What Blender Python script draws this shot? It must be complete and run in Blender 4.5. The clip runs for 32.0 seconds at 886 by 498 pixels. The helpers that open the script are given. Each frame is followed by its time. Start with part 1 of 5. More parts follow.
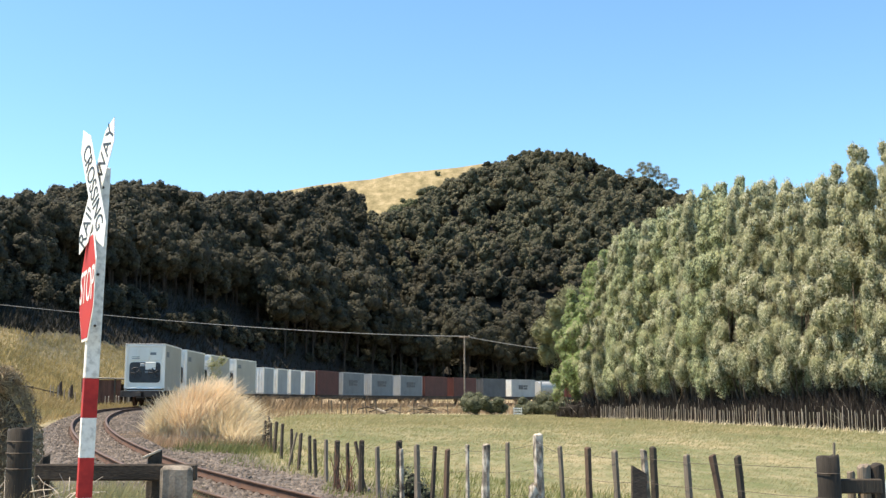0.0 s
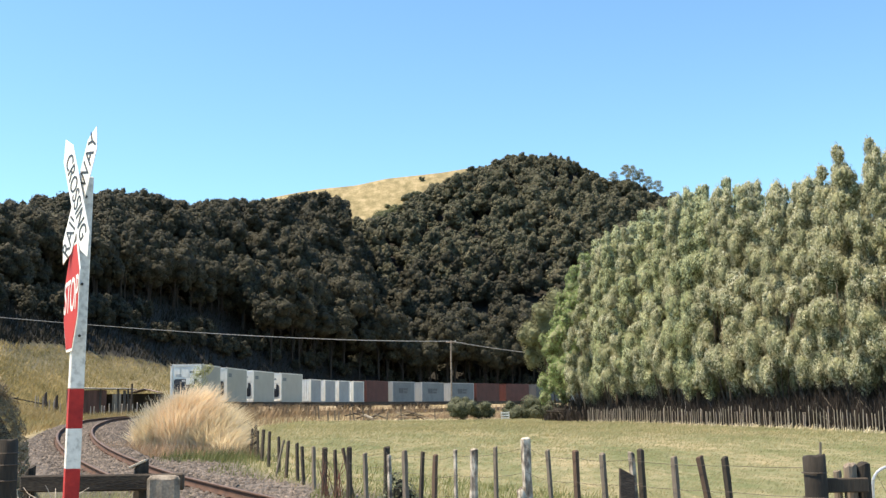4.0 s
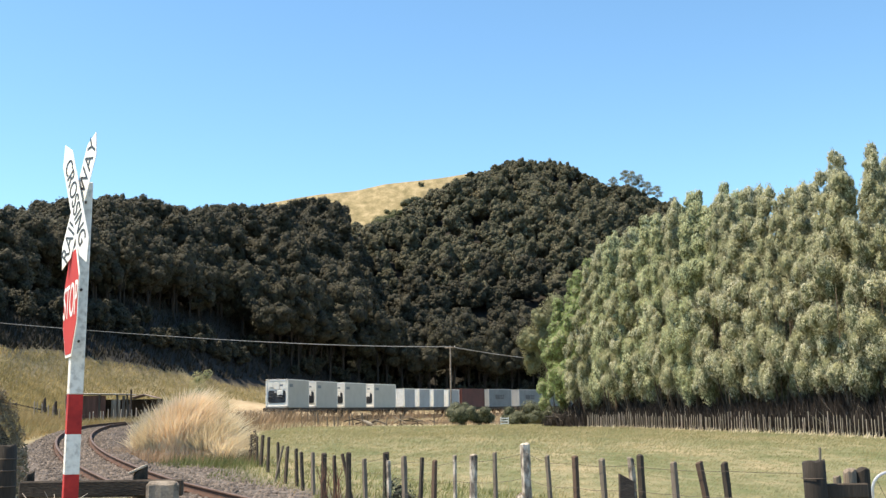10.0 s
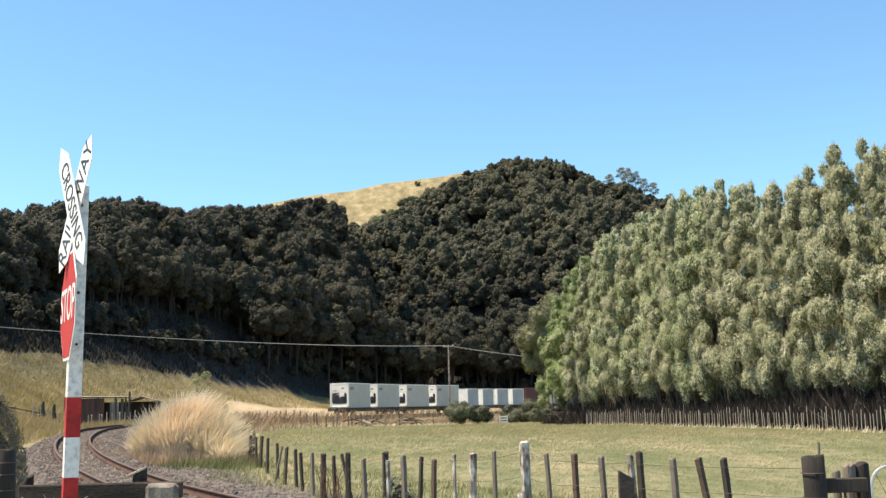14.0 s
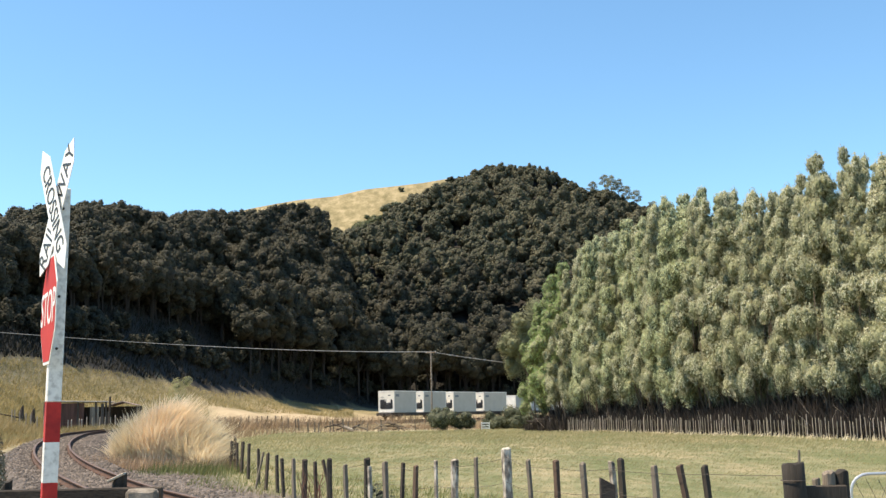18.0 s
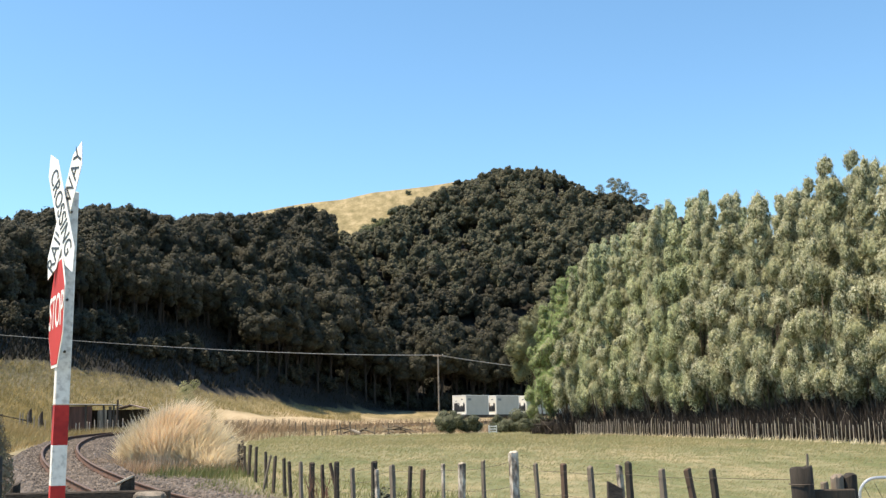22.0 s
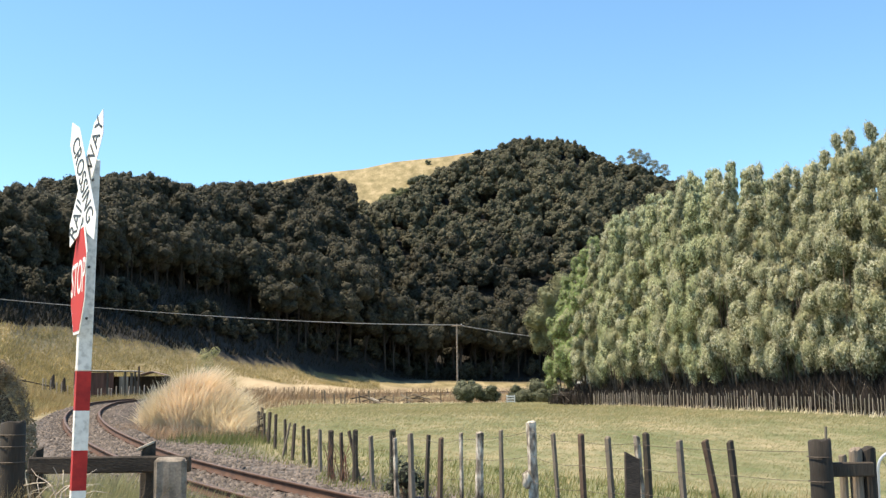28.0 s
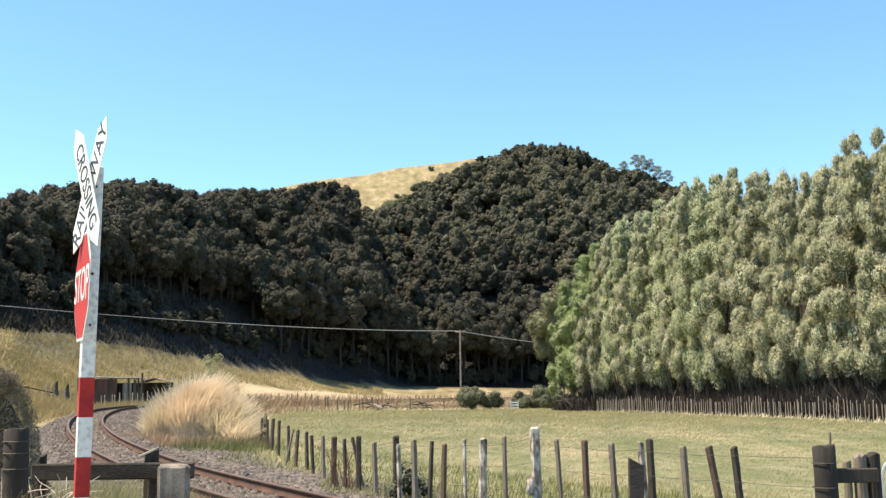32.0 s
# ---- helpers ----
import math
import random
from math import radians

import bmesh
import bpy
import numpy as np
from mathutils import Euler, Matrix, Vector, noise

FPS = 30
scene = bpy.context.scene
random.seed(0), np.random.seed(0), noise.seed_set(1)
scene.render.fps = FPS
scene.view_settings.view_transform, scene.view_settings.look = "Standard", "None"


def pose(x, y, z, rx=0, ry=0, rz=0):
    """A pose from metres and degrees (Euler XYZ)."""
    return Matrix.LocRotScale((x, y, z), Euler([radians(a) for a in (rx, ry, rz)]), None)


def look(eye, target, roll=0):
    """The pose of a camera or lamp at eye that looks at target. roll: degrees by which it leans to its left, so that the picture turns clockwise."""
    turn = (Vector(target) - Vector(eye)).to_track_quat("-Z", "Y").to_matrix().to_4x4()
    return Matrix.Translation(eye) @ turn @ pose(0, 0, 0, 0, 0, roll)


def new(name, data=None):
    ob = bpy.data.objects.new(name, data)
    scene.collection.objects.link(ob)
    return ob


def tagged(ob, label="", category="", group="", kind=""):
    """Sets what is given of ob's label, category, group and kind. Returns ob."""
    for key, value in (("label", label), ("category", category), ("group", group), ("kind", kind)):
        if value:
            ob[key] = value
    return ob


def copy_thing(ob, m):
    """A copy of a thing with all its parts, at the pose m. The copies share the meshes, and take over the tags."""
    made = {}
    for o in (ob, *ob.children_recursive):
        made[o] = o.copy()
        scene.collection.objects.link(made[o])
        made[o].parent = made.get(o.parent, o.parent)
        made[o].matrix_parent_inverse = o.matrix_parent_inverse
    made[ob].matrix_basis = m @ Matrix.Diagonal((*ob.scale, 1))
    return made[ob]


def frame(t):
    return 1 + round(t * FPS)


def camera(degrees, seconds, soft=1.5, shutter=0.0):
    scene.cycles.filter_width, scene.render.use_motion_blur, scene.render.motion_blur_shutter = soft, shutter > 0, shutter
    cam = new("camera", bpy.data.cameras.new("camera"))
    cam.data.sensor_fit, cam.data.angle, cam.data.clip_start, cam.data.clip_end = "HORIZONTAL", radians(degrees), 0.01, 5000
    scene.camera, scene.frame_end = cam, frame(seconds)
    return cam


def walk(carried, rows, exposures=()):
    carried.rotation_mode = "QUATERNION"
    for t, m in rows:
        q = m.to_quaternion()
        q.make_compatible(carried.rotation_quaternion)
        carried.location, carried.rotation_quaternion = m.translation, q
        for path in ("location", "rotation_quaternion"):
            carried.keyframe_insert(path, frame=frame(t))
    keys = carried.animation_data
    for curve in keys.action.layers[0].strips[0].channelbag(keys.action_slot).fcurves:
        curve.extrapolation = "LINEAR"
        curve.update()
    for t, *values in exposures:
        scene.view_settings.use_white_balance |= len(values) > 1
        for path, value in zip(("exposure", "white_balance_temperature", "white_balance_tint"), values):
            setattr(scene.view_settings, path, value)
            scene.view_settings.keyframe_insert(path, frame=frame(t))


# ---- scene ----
# The eye stays in one place, 1.6 m over the verge; it only turns: seconds, yaw, pitch, roll in degrees.
WAY = [
    (0, 0.00, 8.09, 0.00), (0.5, 0.21, 8.19, 0.64), (1, 0.27, 8.07, 0.78), (1.5, -0.07, 7.90, 0.54),
    (2, -0.44, 7.80, 0.56), (2.5, -0.58, 8.09, 0.44), (3, -0.68, 8.18, 0.64), (3.5, -0.70, 8.37, 0.77),
    (5.5, -0.72, 8.31, 0.97), (6, -0.95, 8.62, 1.14), (6.5, -1.24, 8.83, 1.13), (7, -1.44, 9.00, 1.10),
    (7.5, -1.48, 8.91, 0.99), (8, -1.16, 8.67, 0.88), (8.5, -1.20, 8.67, 0.83), (9, -0.82, 8.49, 0.68),
    (9.5, -0.69, 8.36, 0.92), (10, -0.71, 8.65, 0.84), (10.5, -0.85, 8.74, 0.77), (11, -0.92, 8.73, 0.90),
    (11.5, -1.09, 8.69, 0.83), (12, -1.10, 8.59, 0.85), (12.5, -0.99, 8.60, 0.81), (13, -0.97, 8.53, 0.93),
    (13.5, -0.73, 8.57, 1.42), (14, -0.77, 8.60, 1.47), (14.5, -1.07, 8.79, 1.33), (16.5, -1.80, 8.93, 1.00),
    (17, -1.90, 8.88, 0.95), (17.5, -1.93, 8.86, 1.01), (18, -1.72, 8.90, 1.24), (18.5, -1.50, 8.83, 1.25),
    (19, -1.43, 8.73, 1.00), (19.5, -1.46, 8.65, 0.97), (20, -1.32, 8.82, 0.99), (20.5, -1.38, 9.08, 0.86),
    (21, -1.41, 9.08, 0.98), (21.5, -1.43, 9.18, 1.08), (22, -1.34, 9.08, 1.20), (22.5, -1.22, 9.05, 0.96),
    (23, -1.13, 8.90, 0.79), (23.5, -1.08, 9.03, 0.98), (24, -0.95, 9.01, 0.92), (24.5, -0.80, 8.80, 0.78),
    (25, -0.53, 8.58, 0.71), (25.5, -0.31, 8.40, 0.66), (26, -0.17, 8.17, 0.74), (26.5, -0.16, 7.87, 0.78),
    (28.5, -0.57, 7.48, 0.55), (29, -0.86, 7.57, 0.58), (29.5, -0.90, 7.49, 0.85), (30, -0.59, 7.43, 0.98),
    (30.5, -0.46, 7.50, 0.75), (31, -0.26, 7.67, 0.73), (31.5, -0.17, 7.69, 0.73), (32, -0.19, 7.82, 0.72),
]
cam = camera(45.0, 32.0, soft=1.4)
walk(cam, [(t, pose(0, 0, 1.6, 90 + pitch, roll, yaw)) for t, yaw, pitch, roll in WAY], [(0.0, 0.83), (3.5, 0.83), (6.5, 0.81), (10.0, 0.75), (14.0, 0.72), (23.0, 0.69), (26.5, 0.72), (29.0, 0.83), (32.0, 0.86)])

# ---- sky and sun ----
SUN_TURN, SUN_HEIGHT = radians(-97), radians(62)  # from straight ahead, clockwise; over the horizon
world = bpy.data.worlds.new("sky")
scene.world = world
world.use_nodes = True
tree = world.node_tree
sky = tree.nodes.new("ShaderNodeTexSky")
sky.sky_type, sky.sun_disc = "NISHITA", False
sky.sun_elevation, sky.sun_rotation = SUN_HEIGHT, SUN_TURN
sky.air_density, sky.dust_density, sky.ozone_density = 1.0, 0.1, 1.0
clear = tree.nodes.new("ShaderNodeMix")
clear.data_type, clear.blend_type = "RGBA", "MULTIPLY"
clear.inputs[0].default_value, clear.inputs[7].default_value = 1.0, (0.79, 1.025, 1.09, 1)
tree.links.new(sky.outputs[0], clear.inputs[6])
tree.links.new(clear.outputs[2], tree.nodes["Background"].inputs[0])
tree.nodes["Background"].inputs[1].default_value = 0.125
sun = new("sun", bpy.data.lights.new("sun", "SUN"))
sun.data.energy, sun.data.angle, sun.data.color = 5.3, radians(0.55), (1.0, 0.85, 0.64)
toward = Vector((math.sin(SUN_TURN) * math.cos(SUN_HEIGHT), math.cos(SUN_TURN) * math.cos(SUN_HEIGHT), math.sin(SUN_HEIGHT)))
sun.matrix_basis = look(toward * 100, (0, 0, 0))


# ---- materials ----
def material(name, dark, light, scale=4.0, rough=0.8, bump=0.0, fine=60.0, metal=0.0, spread=0.0, through_light=0.0, stretch=(1, 1, 1), contrast=0.25, third=None):
    """Two tones mixed by a broad and a fine noise, with relief of the fine one; spread: how far single objects and leaves differ in value."""
    m = bpy.data.materials.new(name)
    m.use_nodes = True
    n, k = m.node_tree.nodes, m.node_tree.links
    bsdf = n["Principled BSDF"]
    bsdf.inputs["Roughness"].default_value, bsdf.inputs["Metallic"].default_value = rough, metal
    where, size = n.new("ShaderNodeTexCoord"), n.new("ShaderNodeMapping")
    size.inputs["Scale"].default_value = stretch
    k.new(where.outputs["Object"], size.inputs["Vector"])
    broad, grain = n.new("ShaderNodeTexNoise"), n.new("ShaderNodeTexNoise")
    broad.inputs["Scale"].default_value, broad.inputs["Detail"].default_value = scale, 5
    grain.inputs["Scale"].default_value, grain.inputs["Detail"].default_value = fine, 3
    for tex in (broad, grain):
        k.new(size.outputs[0], tex.inputs["Vector"])
    both = n.new("ShaderNodeMath")
    both.operation = "MULTIPLY_ADD"
    both.inputs[1].default_value = 0.45
    k.new(grain.outputs[0], both.inputs[0])
    k.new(broad.outputs[0], both.inputs[2])
    ramp = n.new("ShaderNodeValToRGB")
    ramp.color_ramp.elements[0].position, ramp.color_ramp.elements[0].color = 0.72 - contrast, (*dark, 1)
    ramp.color_ramp.elements[1].position, ramp.color_ramp.elements[1].color = 0.72 + contrast, (*light, 1)
    if third:
        ramp.color_ramp.elements.new(0.72).color = (*third, 1)
    k.new(both.outputs[0], ramp.inputs[0])
    colour = ramp.outputs[0]
    if spread:
        one, piece, total = n.new("ShaderNodeObjectInfo"), n.new("ShaderNodeNewGeometry"), n.new("ShaderNodeMath")
        total.operation = "ADD"
        k.new(one.outputs["Random"], total.inputs[0])
        k.new(piece.outputs["Random Per Island"], total.inputs[1])
        value = n.new("ShaderNodeMapRange")
        value.inputs[2].default_value, value.inputs[3].default_value, value.inputs[4].default_value = 2.0, 1 - spread, 1 + spread
        k.new(total.outputs[0], value.inputs[0])
        hsv = n.new("ShaderNodeHueSaturation")
        tone = n.new("ShaderNodeMapRange")
        tone.inputs[3].default_value, tone.inputs[4].default_value = 0.5 + 0.03 * spread, 0.5 - 0.03 * spread
        k.new(one.outputs["Random"], tone.inputs[0])
        k.new(tone.outputs[0], hsv.inputs["Hue"])
        k.new(value.outputs[0], hsv.inputs["Value"])
        k.new(colour, hsv.inputs["Color"])
        colour = hsv.outputs[0]
    k.new(colour, bsdf.inputs["Base Color"])
    if bump:
        relief = n.new("ShaderNodeBump")
        relief.inputs["Strength"].default_value, relief.inputs["Distance"].default_value = 0.9, bump
        k.new(grain.outputs[0], relief.inputs["Height"])
        k.new(relief.outputs[0], bsdf.inputs["Normal"])
    if through_light:
        thin, mix = n.new("ShaderNodeBsdfTranslucent"), n.new("ShaderNodeMixShader")
        k.new(colour, thin.inputs[0])
        mix.inputs[0].default_value = through_light
        k.new(bsdf.outputs[0], mix.inputs[1])
        k.new(thin.outputs[0], mix.inputs[2])
        k.new(mix.outputs[0], n["Material Output"].inputs[0])
    return m


GRASS_BLADE = material("grass blades", (0.195, 0.205, 0.09), (0.315, 0.295, 0.16), 0.3, 0.8, spread=0.12, through_light=0.6)
SLOPE_BLADE = material("tussock slope blades", (0.195, 0.168, 0.066), (0.46, 0.368, 0.172), 0.25, 0.8, spread=0.45, through_light=0.3)
TUFT_BLADE = material("pale pasture tufts", (0.24, 0.24, 0.11), (0.42, 0.37, 0.215), 0.4, 0.8, spread=0.2, through_light=0.6)
DRY_BLADE = material("dry grass blades", (0.24, 0.19, 0.078), (0.42, 0.33, 0.16), 0.3, 0.7, spread=0.3, through_light=0.3)
BANK_BLADE = material("brown bank grass blades", (0.175, 0.128, 0.074), (0.41, 0.305, 0.19), 0.35, 0.8, spread=0.4, through_light=0.25)
VERGE_BLADE = material("green verge blades", (0.085, 0.12, 0.03), (0.24, 0.235, 0.085), 0.5, 0.7, spread=0.35, through_light=0.3)
PLUME = material("dead plume grass", (0.66, 0.52, 0.33), (0.95, 0.845, 0.65), 0.9, 0.7, spread=0.2, through_light=0.42)
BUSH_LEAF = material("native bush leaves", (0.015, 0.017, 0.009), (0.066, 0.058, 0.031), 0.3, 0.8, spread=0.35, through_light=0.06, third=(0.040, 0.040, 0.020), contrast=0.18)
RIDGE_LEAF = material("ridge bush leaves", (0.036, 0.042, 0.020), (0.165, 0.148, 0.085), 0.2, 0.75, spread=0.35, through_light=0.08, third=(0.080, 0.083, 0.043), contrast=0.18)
# bodies inside the crowns, darker than the leaves for the shade between them
BUSH_BODY = material("massed bush foliage darkened for shade", (0.010, 0.011, 0.006), (0.038, 0.034, 0.019), 0.7, 0.9, 0.25, 3.0, spread=0.3)
RIDGE_BODY = material("massed ridge foliage darkened for shade", (0.018, 0.020, 0.011), (0.072, 0.066, 0.036), 0.5, 0.9, 0.3, 2.2, spread=0.3)
# low growth added under the bush, near black to carry the shade there
SHADE_FERN = material("fern fronds darkened for shade", (0.006, 0.007, 0.004), (0.026, 0.023, 0.013), 0.6, 0.9, spread=0.4)
# near-black body inside shrub crowns, standing for the shade among their twigs
BUSH_CORE = material("bush core darkened for shade", (0.010, 0.013, 0.007), (0.022, 0.024, 0.012), 1.0, 0.9)
POPLAR_LEAF = material("poplar leaves", (0.245, 0.255, 0.123), (0.67, 0.645, 0.485), 0.9, 0.85, spread=0.08, contrast=0.22, through_light=0.3)
FRESH_LEAF = material("green poplar leaves", (0.165, 0.25, 0.065), (0.42, 0.50, 0.24), 0.9, 0.85, spread=0.1, through_light=0.35)
MID_LEAF = material("half turned poplar leaves", (0.265, 0.312, 0.135), (0.65, 0.67, 0.45), 0.9, 0.85, spread=0.07, through_light=0.3, contrast=0.2)
# darker than the leaves, to put shade into the gaps between billows
POPLAR_CORE = material("inner foliage darkened for shade", (0.10, 0.112, 0.05), (0.25, 0.252, 0.14), 1.2, 0.9, 0.1, 7.0)
SHRUB_LEAF = material("shrub leaves", (0.07, 0.082, 0.04), (0.18, 0.19, 0.11), 0.6, 0.6, spread=0.4, through_light=0.2)
# half as bright as the shrub leaves, for the shade behind them
SHRUB_BODY = material("shrub core darkened for shade", (0.03, 0.036, 0.018), (0.09, 0.094, 0.054), 1.5, 0.9, 0.1, 7.0)
POPLAR_BARK = material("pale poplar bark", (0.045, 0.034, 0.025), (0.24, 0.175, 0.125), 1.5, 0.9, 0.02, 18, stretch=(1, 1, 0.2))
BUSH_BARK = material("dark bush bark", (0.016, 0.012, 0.009), (0.055, 0.042, 0.032), 1.5, 0.9, 0.02, 18, stretch=(1, 1, 0.2))
BARK = material("grey brown bark", (0.075, 0.05, 0.033), (0.27, 0.185, 0.12), 1.5, 0.9, 0.02, 18, stretch=(1, 1, 0.2))
OLD_WOOD = material("weathered timber", (0.06, 0.047, 0.034), (0.30, 0.25, 0.19), 1.2, 0.9, 0.006, 30, spread=0.35, stretch=(3, 3, 0.3))
BROWN_WOOD = material("dark brown barrier timber", (0.016, 0.012, 0.009), (0.075, 0.058, 0.043), 3.0, 0.9, 0.006, 40, spread=0.3, stretch=(0.6, 2, 2), contrast=0.17)
BATTEN = material("bleached fence battens", (0.20, 0.165, 0.13), (0.54, 0.475, 0.39), 1.2, 0.9, 0.006, 30, spread=0.5, stretch=(3, 3, 0.3))
DARK_WOOD = material("dark tarred timber", (0.024, 0.018, 0.013), (0.095, 0.070, 0.050), 1.5, 0.85, 0.006, 30, spread=0.3, stretch=(3, 3, 0.3))
TARRED = material("blackened post timber", (0.012, 0.010, 0.008), (0.050, 0.039, 0.030), 1.5, 0.9, 0.006, 30, stretch=(3, 3, 0.3))
RED_WOOD = material("rust brown timber", (0.055, 0.034, 0.023), (0.155, 0.098, 0.064), 2.0, 0.85, 0.004, 30, stretch=(3, 3, 0.3))
WHITE_WOOD = material("flaking white timber", (0.06, 0.048, 0.037), (0.56, 0.50, 0.41), 8, 0.85, 0.006, 26, spread=0.15, stretch=(1, 1, 0.45), contrast=0.13, third=(0.25, 0.21, 0.165))
CONCRETE = material("stained concrete", (0.13, 0.108, 0.086), (0.33, 0.28, 0.23), 6, 0.95, 0.003, 50, contrast=0.18)
SLEEPER = material("oily sleeper timber", (0.035, 0.028, 0.023), (0.12, 0.095, 0.078), 1.5, 0.95, 0.01, 25, spread=0.3)
BALLAST = material("ballast bed", (0.033, 0.027, 0.023), (0.135, 0.11, 0.092), 1.2, 0.95, 0.05, 22)
STONE = material("ballast stones", (0.028, 0.023, 0.020), (0.20, 0.166, 0.14), 3, 0.95, spread=0.65)
RUST = material("rusty rail steel", (0.055, 0.028, 0.018), (0.13, 0.068, 0.042), 3, 0.8, 0.002, 60, metal=0.3)
RAIL_TOP = material("worn rail head", (0.085, 0.054, 0.040), (0.18, 0.122, 0.092), 4, 0.65, metal=0.2)
SIGN_WHITE = material("white sign paint", (0.72, 0.72, 0.70), (0.86, 0.86, 0.84), 3, 0.45, contrast=0.2)
SIGN_RED = material("red sign paint", (0.36, 0.012, 0.012), (0.45, 0.022, 0.018), 3, 0.8)
SIGN_BLACK = material("black lettering", (0.02, 0.02, 0.02), (0.04, 0.04, 0.04), 3, 0.5)
POST_RED = material("red post paint", (0.27, 0.008, 0.010), (0.50, 0.024, 0.02), 7, 0.7, 0.002, 30, contrast=0.2)
POST_WHITE = material("white post paint", (0.52, 0.51, 0.49), (0.82, 0.81, 0.78), 24, 0.6, 0.002, 30, contrast=0.17, third=(0.74, 0.73, 0.70))
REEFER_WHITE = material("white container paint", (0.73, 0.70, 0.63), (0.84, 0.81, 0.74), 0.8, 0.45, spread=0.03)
# shaded copy of the container white, for sides turned from the sun
REEFER_SHADED_SIDE = material("container side white darkened for shade", (0.41, 0.388, 0.333), (0.49, 0.462, 0.40), 0.8, 0.5, spread=0.04)
SILVER = material("pale grey container paint", (0.30, 0.31, 0.315), (0.41, 0.42, 0.425), 0.8, 0.5, spread=0.05)
SLATE = material("blue grey container paint", (0.135, 0.152, 0.165), (0.20, 0.218, 0.232), 0.8, 0.5, spread=0.08)
MAROON = material("red oxide container paint", (0.07, 0.022, 0.019), (0.118, 0.038, 0.031), 0.8, 0.55, spread=0.15)
CHARCOAL = material("charcoal container paint", (0.06, 0.065, 0.075), (0.11, 0.115, 0.125), 0.8, 0.55)
UNIT_DARK = material("cooling unit black", (0.012, 0.014, 0.02), (0.03, 0.035, 0.045), 2, 0.5)
STEEL_DARK = material("dirty wagon steel", (0.03, 0.027, 0.025), (0.085, 0.07, 0.06), 2, 0.8)
ROOF_IRON = material("bleached roofing iron", (0.34, 0.31, 0.28), (0.58, 0.55, 0.52), 2, 0.6)
SHED_RED = material("old red shed boards", (0.07, 0.034, 0.024), (0.17, 0.085, 0.06), 2, 0.9, stretch=(3, 3, 0.3))
ROOF_RUST = material("rusted roofing iron", (0.24, 0.15, 0.12), (0.46, 0.35, 0.30), 2, 0.7, stretch=(1, 1, 1))
SHED_WOOD = material("old dark shed boards", (0.05, 0.04, 0.032), (0.16, 0.13, 0.10), 2, 0.9, stretch=(3, 3, 0.3), spread=0.3)
WIRE = material("rusting fence wire", (0.055, 0.040, 0.030), (0.12, 0.092, 0.072), 3, 0.7)
CABLE = material("overhead cable", (0.22, 0.21, 0.20), (0.34, 0.33, 0.32), 3, 0.6)
HOOP = material("galvanised pipe", (0.50, 0.51, 0.52), (0.66, 0.67, 0.68), 3, 0.4, metal=0.5)


# ---- mesh helpers ----
def mesh_of(name, bm, mats, smooth=False):
    me = bpy.data.meshes.new(name)
    bm.to_mesh(me)
    bm.free()
    for m in mats if isinstance(mats, (list, tuple)) else [mats]:
        me.materials.append(m)
    if smooth:
        me.polygons.foreach_set("use_smooth", [True] * len(me.polygons))
    return me


def raw_mesh(name, verts, faces, mats, smooth=False):
    """A mesh from arrays of vertices and of equal-sided faces."""
    verts, faces = np.asarray(verts, np.float32), np.asarray(faces, np.int32)
    me = bpy.data.meshes.new(name)
    me.vertices.add(len(verts))
    me.vertices.foreach_set("co", verts.ravel())
    sides = faces.shape[1]
    me.loops.add(faces.size)
    me.loops.foreach_set("vertex_index", faces.ravel())
    me.polygons.add(len(faces))
    me.polygons.foreach_set("loop_start", np.arange(len(faces), dtype=np.int32) * sides)
    me.polygons.foreach_set("loop_total", np.full(len(faces), sides, np.int32))
    if smooth:
        me.polygons.foreach_set("use_smooth", np.ones(len(faces), bool))
    for m in mats if isinstance(mats, (list, tuple)) else [mats]:
        me.materials.append(m)
    me.update(calc_edges=True)
    return me


def part(name, bm, mat, parent, label="", m=None):
    me = bm if isinstance(bm, bpy.types.Mesh) else mesh_of(name, bm, mat)
    ob = new(name, me)
    ob.parent = parent
    if m is not None:
        ob.matrix_basis = m
    return tagged(ob, label)


def thing(name, label, category, m=None, group="", kind=""):
    ob = new(name)
    ob.empty_display_size = 0.2
    if m is not None:
        ob.matrix_basis = m
    return tagged(ob, label, category, group, kind)


def box(bm, x0, x1, y0, y1, z0, z1, bevel=0.0):
    made = bmesh.ops.create_cube(bm, size=1, matrix=Matrix.LocRotScale(((x0 + x1) / 2, (y0 + y1) / 2, (z0 + z1) / 2), None, (x1 - x0, y1 - y0, z1 - z0)))
    if bevel:
        edges = list({e for v in made["verts"] for e in v.link_edges})
        bmesh.ops.bevel(bm, geom=edges, offset=bevel, segments=1, affect="EDGES")
    return bm


def boxed(*args, **kw):
    return box(bmesh.new(), *args, **kw)


def rod(bm, a, b, r0, r1=None, sides=8):
    a, b = Vector(a), Vector(b)
    way = b - a
    m = Matrix.Translation((a + b) / 2) @ way.to_track_quat("Z", "Y").to_matrix().to_4x4()
    bmesh.ops.create_cone(bm, cap_ends=True, segments=sides, radius1=r0, radius2=r0 if r1 is None else r1, depth=way.length, matrix=m)
    return bm


